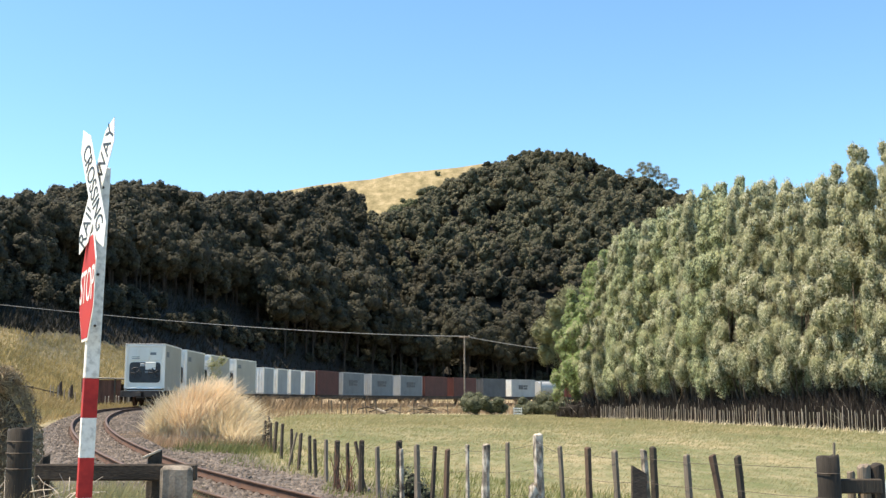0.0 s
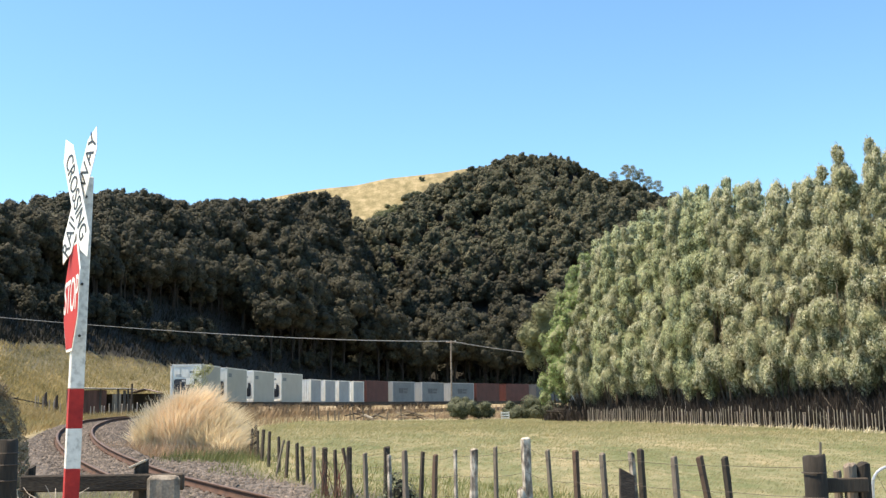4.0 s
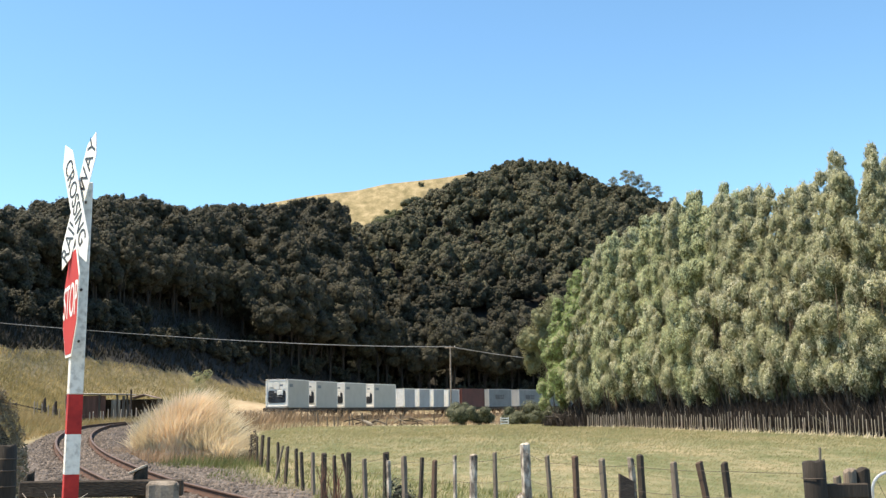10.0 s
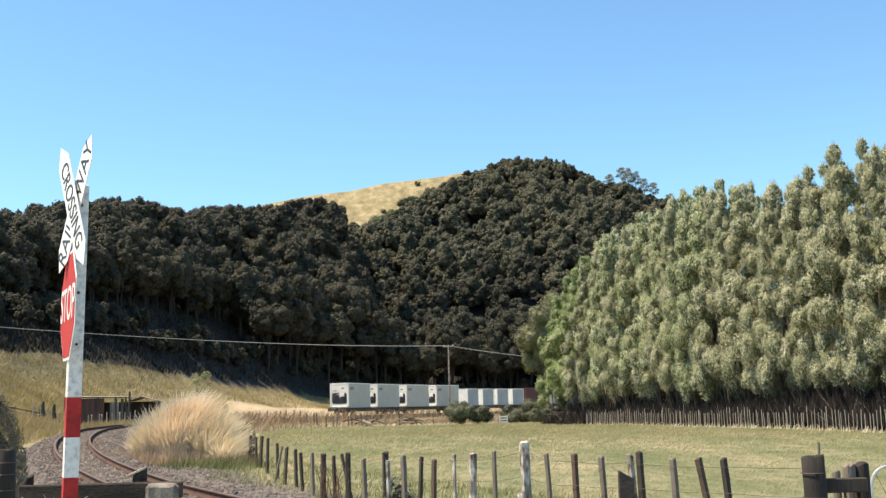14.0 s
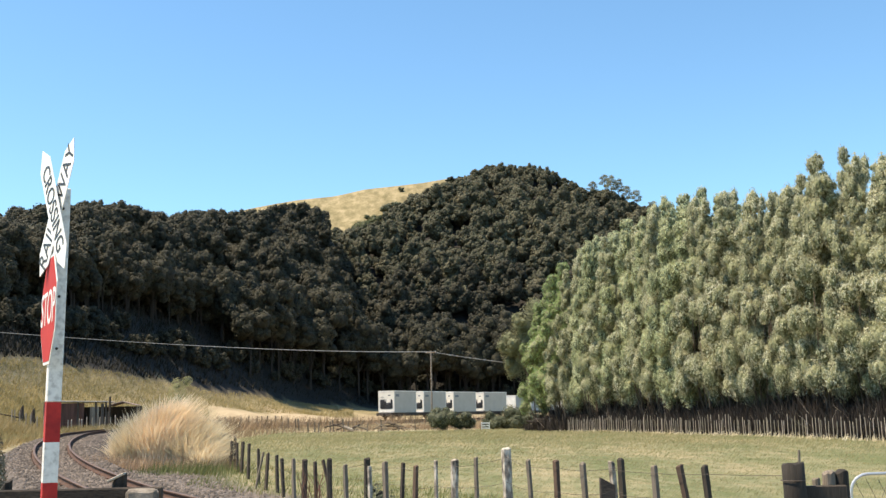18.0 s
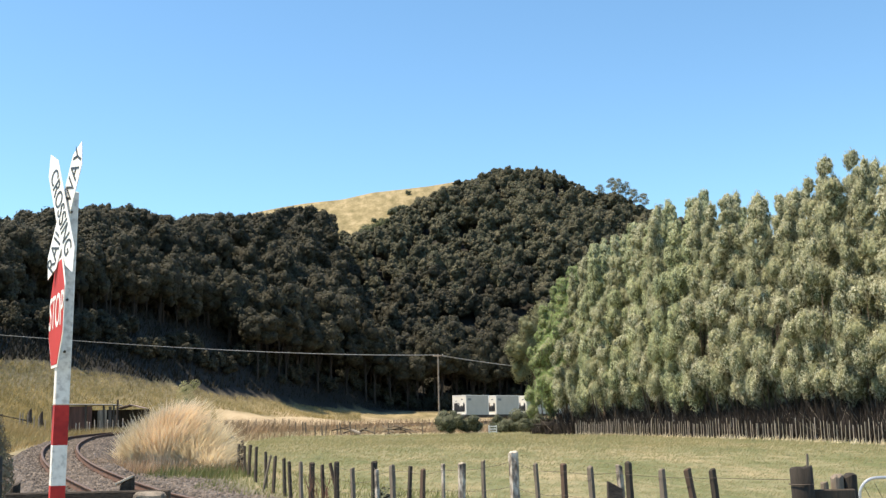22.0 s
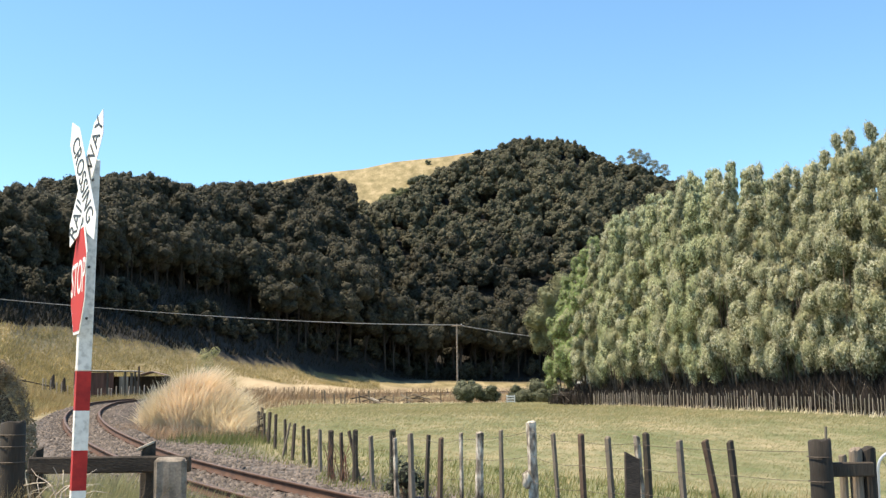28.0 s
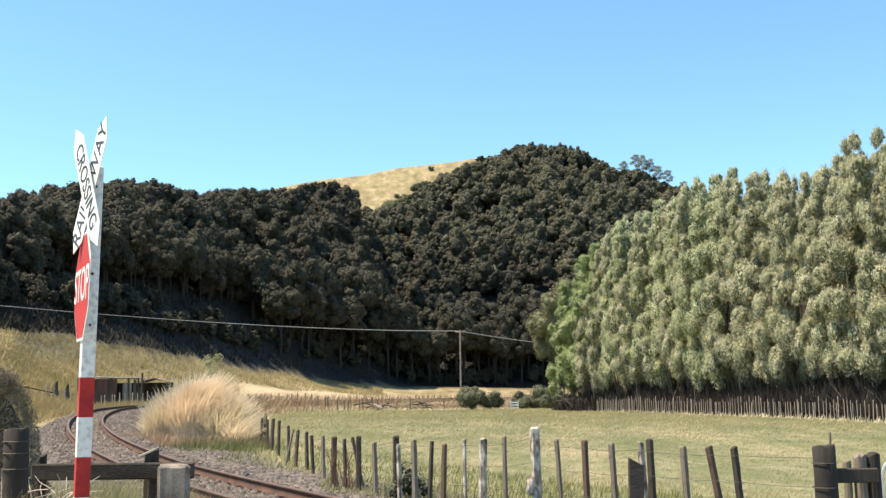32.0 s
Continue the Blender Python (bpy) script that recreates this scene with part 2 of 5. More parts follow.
def ring(radius, tube, at, axis="z", around=20, sides=5):
    """A closed hoop of round bar about a point."""
    bm, loops = bmesh.new(), []
    for i in range(around):
        a = 2 * math.pi * i / around
        loop = []
        for j in range(sides):
            b = 2 * math.pi * j / sides
            p, up = radius + tube * math.cos(b), tube * math.sin(b)
            v = (p * math.cos(a), p * math.sin(a), up) if axis == "z" else (up, p * math.cos(a), p * math.sin(a))
            loop.append(bm.verts.new(Vector(at) + Vector(v)))
        loops.append(loop)
    for i in range(around):
        for j in range(sides):
            bm.faces.new((loops[i][j], loops[(i + 1) % around][j], loops[(i + 1) % around][(j + 1) % sides], loops[i][(j + 1) % sides]))
    return bm


def rough_post(seed, width, height, sides=9, lean=(0, 0), taper=0.9, slant=0.0, knobs=0.0, steps=6, girth=(0.86, 1.1), phase=0.0):
    """A split or round post with an uneven girth and a worn top; its foot is 0.3 m in the ground."""
    rng, bm, rings = random.Random(seed), bmesh.new(), []
    for i in range(steps + 1):
        fat = 1 + knobs * rng.uniform(-1, 1)
        h = -0.3 + (height + 0.3) * i / steps
        ring = []
        for j in range(sides):
            a = 2 * math.pi * j / sides + phase
            r = width / 2 * (1 - (1 - taper) * i / steps) * rng.uniform(*girth) * fat
            up = h + (slant * math.cos(a) * width + rng.uniform(-0.015, 0.015) if i == steps else 0)
            ring.append(bm.verts.new((r * math.cos(a) + lean[0] * max(h, 0), r * math.sin(a) + lean[1] * max(h, 0), up)))
        rings.append(ring)
    for low, high in zip(rings, rings[1:]):
        for j in range(sides):
            bm.faces.new((low[j], low[(j + 1) % sides], high[(j + 1) % sides], high[j]))
    cap = [bm.verts.new(v.co.lerp(sum((q.co for q in rings[-1]), Vector()) / sides, 0.45 if width < 0.15 else 0.1) + Vector((0, 0, width * (0.16 if width < 0.15 else 0.04)))) for v in rings[-1]]
    for j in range(sides):
        bm.faces.new((rings[-1][j], rings[-1][(j + 1) % sides], cap[(j + 1) % sides], cap[j]))
    bm.faces.new(cap)
    return bm


def cards(rng, centres, normals, sizes, slim=0.6, comb=0.0):
    """Leaf-shaped three-cornered cards at the centres, turned to the normals."""
    count = len(centres)
    any_way = rng.normal(size=(count, 3))
    u = np.cross(normals, any_way)
    if comb:     # leaves that hang along their upswept twigs
        n = normals / (np.linalg.norm(normals, axis=1, keepdims=True) + 1e-9)
        up = np.array((0, 0, 1.0)) * comb + any_way * 0.5
        u = up - n * (up * n).sum(1, keepdims=True)
    u /= np.linalg.norm(u, axis=1, keepdims=True) + 1e-9
    v = np.cross(normals, u)
    v /= np.linalg.norm(v, axis=1, keepdims=True) + 1e-9
    a, b = u * sizes[:, None], v * sizes[:, None] * slim
    lift = normals / (np.linalg.norm(normals, axis=1, keepdims=True) + 1e-9) * sizes[:, None] * 0.18
    verts = np.stack([centres - a * 0.8 - b, centres + a * 1.2 + lift, centres - a * 0.5 + b], 1).reshape(-1, 3)
    return verts, np.arange(count * 3).reshape(-1, 3)


def ball_points(rng, count):
    v = rng.normal(size=(count, 3))
    return v / np.linalg.norm(v, axis=1, keepdims=True)


def clumps(rng, lumps, density, size, slim=0.6, scatter=0.3, low=-1.0, ragged=(0.82, 1.12), comb=0.0):
    """Leaves over the skins of lumps (x, y, z, rx, ry, rz), but none inside a neighbouring lump or on an underside past low."""
    centres, normals = [], []
    table = np.array(lumps)
    for i, (x, y, z, rx, ry, rz) in enumerate(lumps):
        n = max(6, int(density * (rx * ry + ry * rz + rx * rz) / 3 * 4 * math.pi))
        way = ball_points(rng, n)
        way = way[way[:, 2] > low]
        reach = rng.uniform(*ragged, size=(len(way), 1))
        c = np.array((x, y, z)) + way * np.array((rx, ry, rz)) * reach
        inside = (((c[:, None, :] - table[None, :, :3]) / table[None, :, 3:]) ** 2).sum(2) < 0.62
        inside[:, i] = False
        ok = ~inside.any(1)
        skin = way / np.array((rx, ry, rz))
        skin /= np.linalg.norm(skin, axis=1, keepdims=True)
        centres.append(c[ok])
        normals.append((skin + rng.normal(size=way.shape) * scatter)[ok])
    centres, normals = np.concatenate(centres), np.concatenate(normals)
    return cards(rng, centres, normals, rng.uniform(0.6, 1.3, len(centres)) * size, slim, comb)


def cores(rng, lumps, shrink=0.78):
    """Low lumpy bodies inside the leaves, coloured darker to hold the twigs' shade."""
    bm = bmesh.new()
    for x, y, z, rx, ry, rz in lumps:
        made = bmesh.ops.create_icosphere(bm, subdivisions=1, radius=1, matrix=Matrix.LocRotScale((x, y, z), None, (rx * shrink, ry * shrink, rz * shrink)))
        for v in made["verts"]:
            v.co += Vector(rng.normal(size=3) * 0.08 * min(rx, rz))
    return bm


def blades(rng, roots, heights, width, lean=(0.15, 0.0), wild=0.5):
    """Bent three-cornered grass blades standing at the roots."""
    n = len(roots)
    a = rng.uniform(0, 2 * math.pi, n)
    side = np.stack([np.cos(a), np.sin(a), np.zeros(n)], 1) * width * rng.uniform(0.6, 1.4, (n, 1))
    tip = rng.normal(size=(n, 3)) * wild * heights[:, None] * 0.6
    tip[:, 2] = heights
    tip[:, 0] += lean[0] * heights
    tip[:, 1] += lean[1] * heights
    verts = np.stack([roots - side, roots + side, roots + tip], 1).reshape(-1, 3)
    return verts, np.arange(n * 3).reshape(-1, 3)


# ---- the lie of the land ----
BEND, BEND_X, BEND_Y, BEND_START = 135.0, 115.95, 79.84, radians(-18.5)  # the railway's curve: radius, centre, heading where s = 0
LAST = 235.0


def track(s, aside=0.0):
    """Place and heading on the railway, s metres beyond the point of the curve 37 m ahead; aside: metres to the right."""
    th = BEND_START + min(s, LAST) / BEND
    x, y = BEND_X - (BEND - aside) * math.cos(th), BEND_Y + (BEND - aside) * math.sin(th)
    if s > LAST:
        x, y = x + (s - LAST) * math.sin(th), y + (s - LAST) * math.cos(th)
    return x, y, th


def rail_height(s):
    return float(np.interp(s, (-60, -26, -18, -8, 4, 18, 34, 60), (0.28, 0.31, 0.39, 0.62, 0.92, 1.18, 1.29, 1.3)))


def smooth(a, b, v):
    u = np.clip((v - a) / (b - a), 0, 1)
    return u * u * (3 - 2 * u)


EDGE_A = (-60, -30, -21.6, -18, -15, -12, -8.6, -5.6, -1.9, 3, 8, 14, 25, 40, 60)               # bearings of the bush edge, degrees
EDGE_R = (80, 92, 100, 120, 132, 148, 170, 188, 202, 208, 212, 216, 235, 270, 330)               # its distance
EDGE_Z = (6, 8, 7.9, 8.0, 7.4, 6.8, 6.4, 4.7, 3.6, 3.1, 2.7, 2.5, 2.5, 2.5, 2.0)                # its height
NEAR_A = (-60, -40, -22.5, -21.6, -20, -17.1, -15, -13.4, -12.1, -11, -9, -8, -6.8, -6, -5.2, -4.6, -4.3, -3.9, -3.6, -3.2, -2.6, -1, 0)
NEAR_T = (0.07, 0.12, 0.178, 0.1856, 0.192, 0.1976, 0.2005, 0.1945, 0.191, 0.1965, 0.1945, 0.197, 0.2036, 0.2065, 0.2023, 0.200, 0.1925, 0.183, 0.172, 0.155, 0.118, 0.04, 0.0)  # slope at which the near treetops show
FAR_A = (-60, -25, -15, -10, -8.65, -7.1, -5.8, -3.9, -2.25, -0.7, 0.84, 2.24, 4.67, 7.9, 10.9, 13.8, 18, 25, 40, 60)
FAR_T = (0.03, 0.09, 0.155, 0.186, 0.1955, 0.2012, 0.2052, 0.2087, 0.2153, 0.218, 0.2208, 0.2245, 0.226, 0.219, 0.200, 0.174, 0.14, 0.10, 0.05, 0.02)
CREST_A = (-3.4, -2.7, -1.9, -1.2, -0.4, 0.06, 0.84, 1.77, 2.24, 3.0, 3.9, 4.57, 5.0, 5.8, 6.6, 7.6, 8.2, 8.8, 9.4, 10.0, 11.2, 11.9, 12.9, 13.8, 18)
CREST_T = (0.177, 0.180, 0.187, 0.193, 0.203, 0.210, 0.215, 0.2215, 0.2255, 0.2286, 0.2326, 0.2394, 0.2364, 0.2381, 0.2365, 0.2347, 0.2287, 0.2212, 0.2158, 0.2088, 0.2077, 0.199, 0.191, 0.186, 0.15)  # and the far treetops


def hills(bearing, r):
    """Height of the slopes behind the railway."""
    de, ze = np.interp(bearing, EDGE_A, EDGE_R), np.interp(bearing, EDGE_A, EDGE_Z)
    dn = de + 76
    crest = np.maximum(1.6 + np.interp(bearing, NEAR_A, NEAR_T) * dn - 5.6, ze)
    u = np.clip((r - de) / (dn - de), 0, 1)
    near = ze + (crest - ze) * u ** 1.1 - np.clip(r - dn, 0, None) * 0.25
    top = 1.6 + np.interp(bearing, FAR_A, FAR_T) * 330
    v = np.clip((r - 214) / (330 - 214), 0, 1)
    far = ze + (top - ze) * v ** 1.0 - np.clip(r - 340, 0, None) * 0.12
    return np.maximum(np.maximum(near, far), 0.0), far > near


BUSH_A = (-60, -5.6, -4.4, -3.3, -2.7, -1.9, -1.2, -0.4, 0.06, 0.84, 1.77, 2.24, 3.0)
BUSH_T = (0, 0.0, 0.150, 0.164, 0.167, 0.174, 0.179, 0.190, 0.197, 0.203, 0.209, 0.213, 1.0)     # slope up to which the far hill is wooded


def ground_height(x, y):
    x, y = np.asarray(x, float), np.asarray(y, float)
    r, bearing = np.hypot(x, y) + 1e-6, np.degrees(np.arctan2(x, y))
    dx, dy = x - BEND_X, y - BEND_Y
    away = np.hypot(dx, dy) - BEND          # outside the curve is positive
    th = np.arctan2(dy, -dx)
    s = (th - BEND_START) * BEND
    z = 0.33 * smooth(18, 60, r)
    de, ze = np.interp(bearing, EDGE_A, EDGE_R), np.interp(bearing, EDGE_A, EDGE_Z)
    slope, _ = hills(bearing, r)
    inside = np.clip(away - 2, 0, None)
    share = inside / (inside + np.clip(de - r, 0.01, None))
    lift = np.where(r < de, 0.6 + (ze - 0.6) * share ** 1.12, slope)
    ahead = smooth(62, 45, np.abs(bearing)) * smooth(30, 55, r)
    z = np.where((away > 2) & (s > -20), z + (lift - z) * ahead * smooth(2, 7, away), z)
    z = z + 0.05 * np.sin(x * 0.31 + 1.3) * np.cos(y * 0.23) * smooth(14, 30, r) * smooth(160, 110, r)
    z = z + np.where(away > 4, 1, 0) * ahead * (0.35 * np.sin(x * 0.22 + y * 0.13) * np.cos(y * 0.17 - x * 0.07)) * smooth(4, 20, away) * smooth(200, 150, r)
    bed = np.interp(s, (-60, -26, -18, -8, 4, 18, 34, 60), (0.28, 0.31, 0.39, 0.62, 0.92, 1.18, 1.29, 1.3)) - 0.42
    w = smooth(6.5, 2.4, np.abs(away)) * np.where((s > -80) & (s < 260), 1, 0)
    return z + (bed - z) * w


def ground_at(x, y):
    return float(ground_height(x, y))


def ground_material():
    """Pasture, drier on the slopes and the railway side, litter coloured dark for shade under the bush."""
    m = bpy.data.materials.new("pasture")
    m.use_nodes = True
    n, k = m.node_tree.nodes, m.node_tree.links
    bsdf = n["Principled BSDF"]
    bsdf.inputs["Roughness"].default_value = 0.9
    where, drawn = n.new("ShaderNodeTexCoord"), n.new("ShaderNodeMapping")
    drawn.inputs["Scale"].default_value = (1, 0.28, 1)
    k.new(where.outputs["Object"], drawn.inputs["Vector"])

    def noise_at(scale, detail=5):
        tex = n.new("ShaderNodeTexNoise")
        tex.inputs["Scale"].default_value, tex.inputs["Detail"].default_value = scale, detail
        k.new(drawn.outputs[0], tex.inputs["Vector"])
        return tex.outputs[0]

    def ramp_of(source, stops):
        ramp = n.new("ShaderNodeValToRGB")
        ramp.color_ramp.elements[0].position, ramp.color_ramp.elements[0].color = stops[0][0], (*stops[0][1], 1)
        ramp.color_ramp.elements[1].position, ramp.color_ramp.elements[1].color = stops[-1][0], (*stops[-1][1], 1)
        for at, colour in stops[1:-1]:
            ramp.color_ramp.elements.new(at).color = (*colour, 1)
        k.new(source, ramp.inputs[0])
        return ramp.outputs[0]

    def blend(name, a, b):
        share = n.new("ShaderNodeAttribute")
        share.attribute_name = name
        mix = n.new("ShaderNodeMix")
        mix.data_type = "RGBA"
        k.new(share.outputs["Fac"], mix.inputs[0])
        k.new(a, mix.inputs[6])
        k.new(b, mix.inputs[7])
        return mix.outputs[2]

    both = n.new("ShaderNodeMath")
    both.operation = "MULTIPLY_ADD"
    both.inputs[1].default_value = 0.5
    k.new(noise_at(3.2, 10), both.inputs[0])
    k.new(noise_at(0.4, 8), both.inputs[2])
    green = ramp_of(both.outputs[0], [(0.58, (0.112, 0.128, 0.042)), (0.75, (0.188, 0.181, 0.086)), (0.93, (0.30, 0.25, 0.14))])
    dry = ramp_of(both.outputs[0], [(0.54, (0.14, 0.115, 0.045)), (0.75, (0.235, 0.188, 0.09)), (0.95, (0.35, 0.28, 0.155))])
    # near-black litter: the shade under the bush is put into its colour
    litter_shade = ramp_of(noise_at(1.1), [(0.3, (0.006, 0.005, 0.004)), (0.7, (0.016, 0.013, 0.009))])
    hay = ramp_of(noise_at(0.9), [(0.3, (0.37, 0.285, 0.17)), (0.7, (0.48, 0.38, 0.245))])
    gravel = ramp_of(noise_at(9.0, 8), [(0.35, (0.045, 0.037, 0.03)), (0.62, (0.165, 0.135, 0.11))])
    out = blend("gravel", blend("litter_shade", blend("hay", blend("dryness", green, dry), hay), litter_shade), gravel)
    k.new(out, bsdf.inputs["Base Color"])
    relief = n.new("ShaderNodeBump")
    relief.inputs["Strength"].default_value, relief.inputs["Distance"].default_value = 0.6, 0.12
    k.new(noise_at(5.5, 6), relief.inputs["Height"])
    k.new(relief.outputs[0], bsdf.inputs["Normal"])
    return m


def zones(x, y):
    """How dry, how littered and dark with bush shade, how mown the ground is."""
    r, bearing = np.hypot(x, y) + 1e-6, np.degrees(np.arctan2(x, y))
    away = np.hypot(x - BEND_X, y - BEND_Y) - BEND
    de = np.interp(bearing, EDGE_A, EDGE_R)
    wave = 2.5 * np.sin(x * 0.35 + y * 0.11) + 2 * np.sin(y * 0.4 - x * 0.2)
    bank = smooth(0, 1.5, y - (103.5 - 0.35 * x) + 0.2 * wave)
    verge = 0.22 * smooth(-4.8, -3.0, away + 0.25 * wave) * smooth(60, 40, r)
    bank = np.maximum(bank, verge)
    dry = np.maximum(np.maximum(smooth(-5.5, -3.5, away) * smooth(50, 60, r), bank), smooth(0, 3, away))
    z, far = hills(bearing, r)
    wooded = np.where(far, smooth(0.012, 0.0, (z - 1.6) / r - np.interp(bearing, BUSH_A, BUSH_T)), 1.0)
    # edge pushed out past the trees, so dark ground makes their shadow band
    litter_shade = smooth(-1.2, 1.2, r - de + wave * 0.35 + np.interp(bearing, (-13, -9, 4), (0, 4.5, 2.5))) * smooth(345, 335, r) * wooded * smooth(60, 45, np.abs(bearing))
    hay = smooth(7, 9, away) * smooth(22, 17, away + wave) * smooth(-9, -14, r - de + wave) * smooth(-11.5, -9.5, bearing) * smooth(12, 6, bearing)
    gravel = smooth(-4.1, -2.9, away + 0.16 * wave) * smooth(2.2, 1.6, away) * smooth(95, 80, r)
    return dry, litter_shade, hay, gravel


def build_ground():
    bearings = np.radians(np.concatenate([np.arange(-180, -32, 4.0), np.arange(-32, 30, 0.28), np.arange(30, 180, 4.0)]))
    radii = np.concatenate([[0.0], np.geomspace(0.6, 420, 300), np.geomspace(470, 4200, 14)])
    a, r = np.meshgrid(bearings, radii)
    x, y = r * np.sin(a), r * np.cos(a)
    z = ground_height(x, y)
    z = np.where(r > 900, np.minimum(z, 8.0), z)
    rows, cols = x.shape
    idx = np.arange(rows * cols).reshape(rows, cols)
    nxt = np.roll(idx, -1, 1)
    faces = np.stack([idx[:-1], nxt[:-1], nxt[1:], idx[1:]], -1).reshape(-1, 4)[:, ::-1]
    me = raw_mesh("ground", np.stack([x, y, z], -1).reshape(-1, 3), faces, ground_material(), True)
    for name, values in zip(("dryness", "litter_shade", "hay", "gravel"), zones(x, y)):
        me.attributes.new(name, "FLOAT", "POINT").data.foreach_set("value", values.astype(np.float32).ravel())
    tagged(new("ground", me), "sloping summer pasture turning gold towards the bush", "ground", kind="structure")


build_ground()


# ---- railway ----
def sweep(profile, s0, s1, step, closed=True):
    """A cross-section (aside, up from the rail head) drawn along the railway."""
    rng = np.arange(s0, s1 + step / 2, step)
    verts = []
    for s in rng:
        for aside, up in profile:
            x, y, _ = track(s, aside)
            verts.append((x, y, rail_height(s) + up))
    k = len(profile)
    faces = []
    for i in range(len(rng) - 1):
        for j in range(k if closed else k - 1):
            faces.append((i * k + j, (i + 1) * k + j, (i + 1) * k + (j + 1) % k, i * k + (j + 1) % k))
    return verts, faces


def build_railway():
    bed = [(-2.2, -0.75), (-1.85, -0.44), (-1.35, -0.18), (-0.62, -0.165), (0.62, -0.165), (1.35, -0.18), (1.85, -0.44), (2.3, -0.75)]
    v, f = sweep(bed, -62, 290, 1.0, closed=False)
    tagged(new("ballast_bed", raw_mesh("ballast_bed", v, f, BALLAST, True)), "grey brown ballast bed under the railway", "ballast", kind="structure")
    line = thing("railway_track", "single narrow-gauge track with rusty rails on ballast", "railway track", kind="structure")
    rail = [(-0.06, -0.15), (-0.06, -0.135), (-0.012, -0.12), (-0.012, -0.04), (-0.035, -0.03), (-0.035, -0.004), (-0.028, 0.0),
            (0.028, 0.0), (0.035, -0.004), (0.035, -0.03), (0.012, -0.04), (0.012, -0.12), (0.06, -0.135), (0.06, -0.15)]
    for side in (-0.5685, 0.5685):
        v, f = sweep([(side + a, up) for a, up in rail], -62, 290, 1.0)
        me = raw_mesh("rail", v, f, [RUST, RAIL_TOP])
        me.polygons.foreach_set("material_index", [1 if i % 14 in (5, 6, 7) else 0 for i in range(len(f))])
        part("rail", me, RUST, line)
    sleeper = mesh_of("sleeper", boxed(-1.07, 1.07, -0.1, 0.1, -0.14, -0.006, 0.015), SLEEPER)
    plate = mesh_of("rail_fastening", boxed(-0.11, 0.11, -0.07, 0.07, 0, 0.018, 0.004), RUST)
    s = -34.0
    while s < 62:
        x, y, th = track(s)
        m = pose(x, y, rail_height(s) - 0.15, 0, 0, -math.degrees(th) + random.uniform(-1, 1))
        wood = part("sleeper", sleeper, SLEEPER, line, m=m)
        if s < 12:
            for side in (-0.5685, 0.5685):
                part("rail_fastening", plate, RUST, wood, m=pose(side, 0, 0.0))
        s += 0.66
    # loose stones over the bed and spilling down its shoulders
    rng = np.random.default_rng(5)
    count = 15000
    ss = -31 + 70 * rng.random(count) ** 1.9
    aside = rng.normal(size=count) * 0.95
    aside = np.where(aside < -1.5, 1.2 + 2.1 * rng.random(count), aside)
    aside = np.where(rng.random(count) < 0.22, rng.uniform(1.3, 3.3, count), aside)
    aside = np.where(np.abs(np.abs(aside) - 0.5685) < 0.06, aside + 0.14, aside)
    shape = np.array([(-1, -1, -0.5), (1, -0.8, -0.5), (0.9, 1, -0.5), (-0.9, 0.9, -0.5), (-0.4, -0.5, 0.55), (0.5, -0.3, 0.6), (0.35, 0.55, 0.5), (-0.5, 0.4, 0.62)])
    sides = np.array([(0, 1, 5, 4), (1, 2, 6, 5), (2, 3, 7, 6), (3, 0, 4, 7), (4, 5, 6, 7)])
    verts, faces = [], []
    for i in range(count):
        x, y, _ = track(ss[i], aside[i])
        d = abs(aside[i])
        up = rail_height(ss[i]) + (-0.165 if d < 1.35 else float(np.interp(d, (1.35, 1.85, 2.2, 5), (-0.18, -0.44, -0.7, -0.75))))
        if d > 1.95:
            up = ground_at(x, y)
        size = rng.uniform(0.022, 0.05)
        turn = rng.uniform(0, 6.28)
        p = (shape + rng.normal(size=(8, 3)) * 0.15) * size
        verts.append(np.stack([p[:, 0] * math.cos(turn) - p[:, 1] * math.sin(turn) + x, p[:, 0] * math.sin(turn) + p[:, 1] * math.cos(turn) + y, p[:, 2] * 0.8 + up + size * 0.35], 1))
        faces.append(sides + 8 * i)
    tagged(new("ballast_stones", raw_mesh("ballast_stones", np.concatenate(verts), np.concatenate(faces), STONE)), "loose grey crushed stones along the track", "stones", kind="stuff")


build_railway()


# ---- bush-clad hill ----
def bush_lumps(rng, wide, tall, foot=0.22):
    """A crown of a few large lobes, each broken into leafy knobs; foot: where the crown begins, in shares of the height."""
    mid, half = tall * (foot + 0.92) / 2, tall * (0.92 - foot) / 2
    lumps = [(0, 0, mid, wide * 0.5, wide * 0.5, half * 0.8)]
    lobes = 9
    for i in range(lobes):
        a, h = i * 2.4 + rng.uniform(-0.4, 0.4), -0.75 + 1.6 * (i + rng.uniform(0, 0.8)) / lobes
        out = wide * 0.5 * math.sqrt(max(0.1, 1 - h * h)) * rng.uniform(0.8, 1.15)
        size = wide * rng.uniform(0.24, 0.40)
        at = np.array((out * math.cos(a), out * math.sin(a), mid + half * 0.86 * h))
        lumps.append((*at, size, size, size * 0.95))
        for k in range(5):
            way = ball_points(rng, 1)[0] + np.array((0.5 * math.cos(a), 0.5 * math.sin(a), 0.55))
            way /= np.linalg.norm(way)
            knob = size * rng.uniform(0.36, 0.7)
            lumps.append((*(at + way * size * rng.uniform(0.75, 1.0)), knob, knob, knob * rng.uniform(0.85, 1.2)))
    return lumps


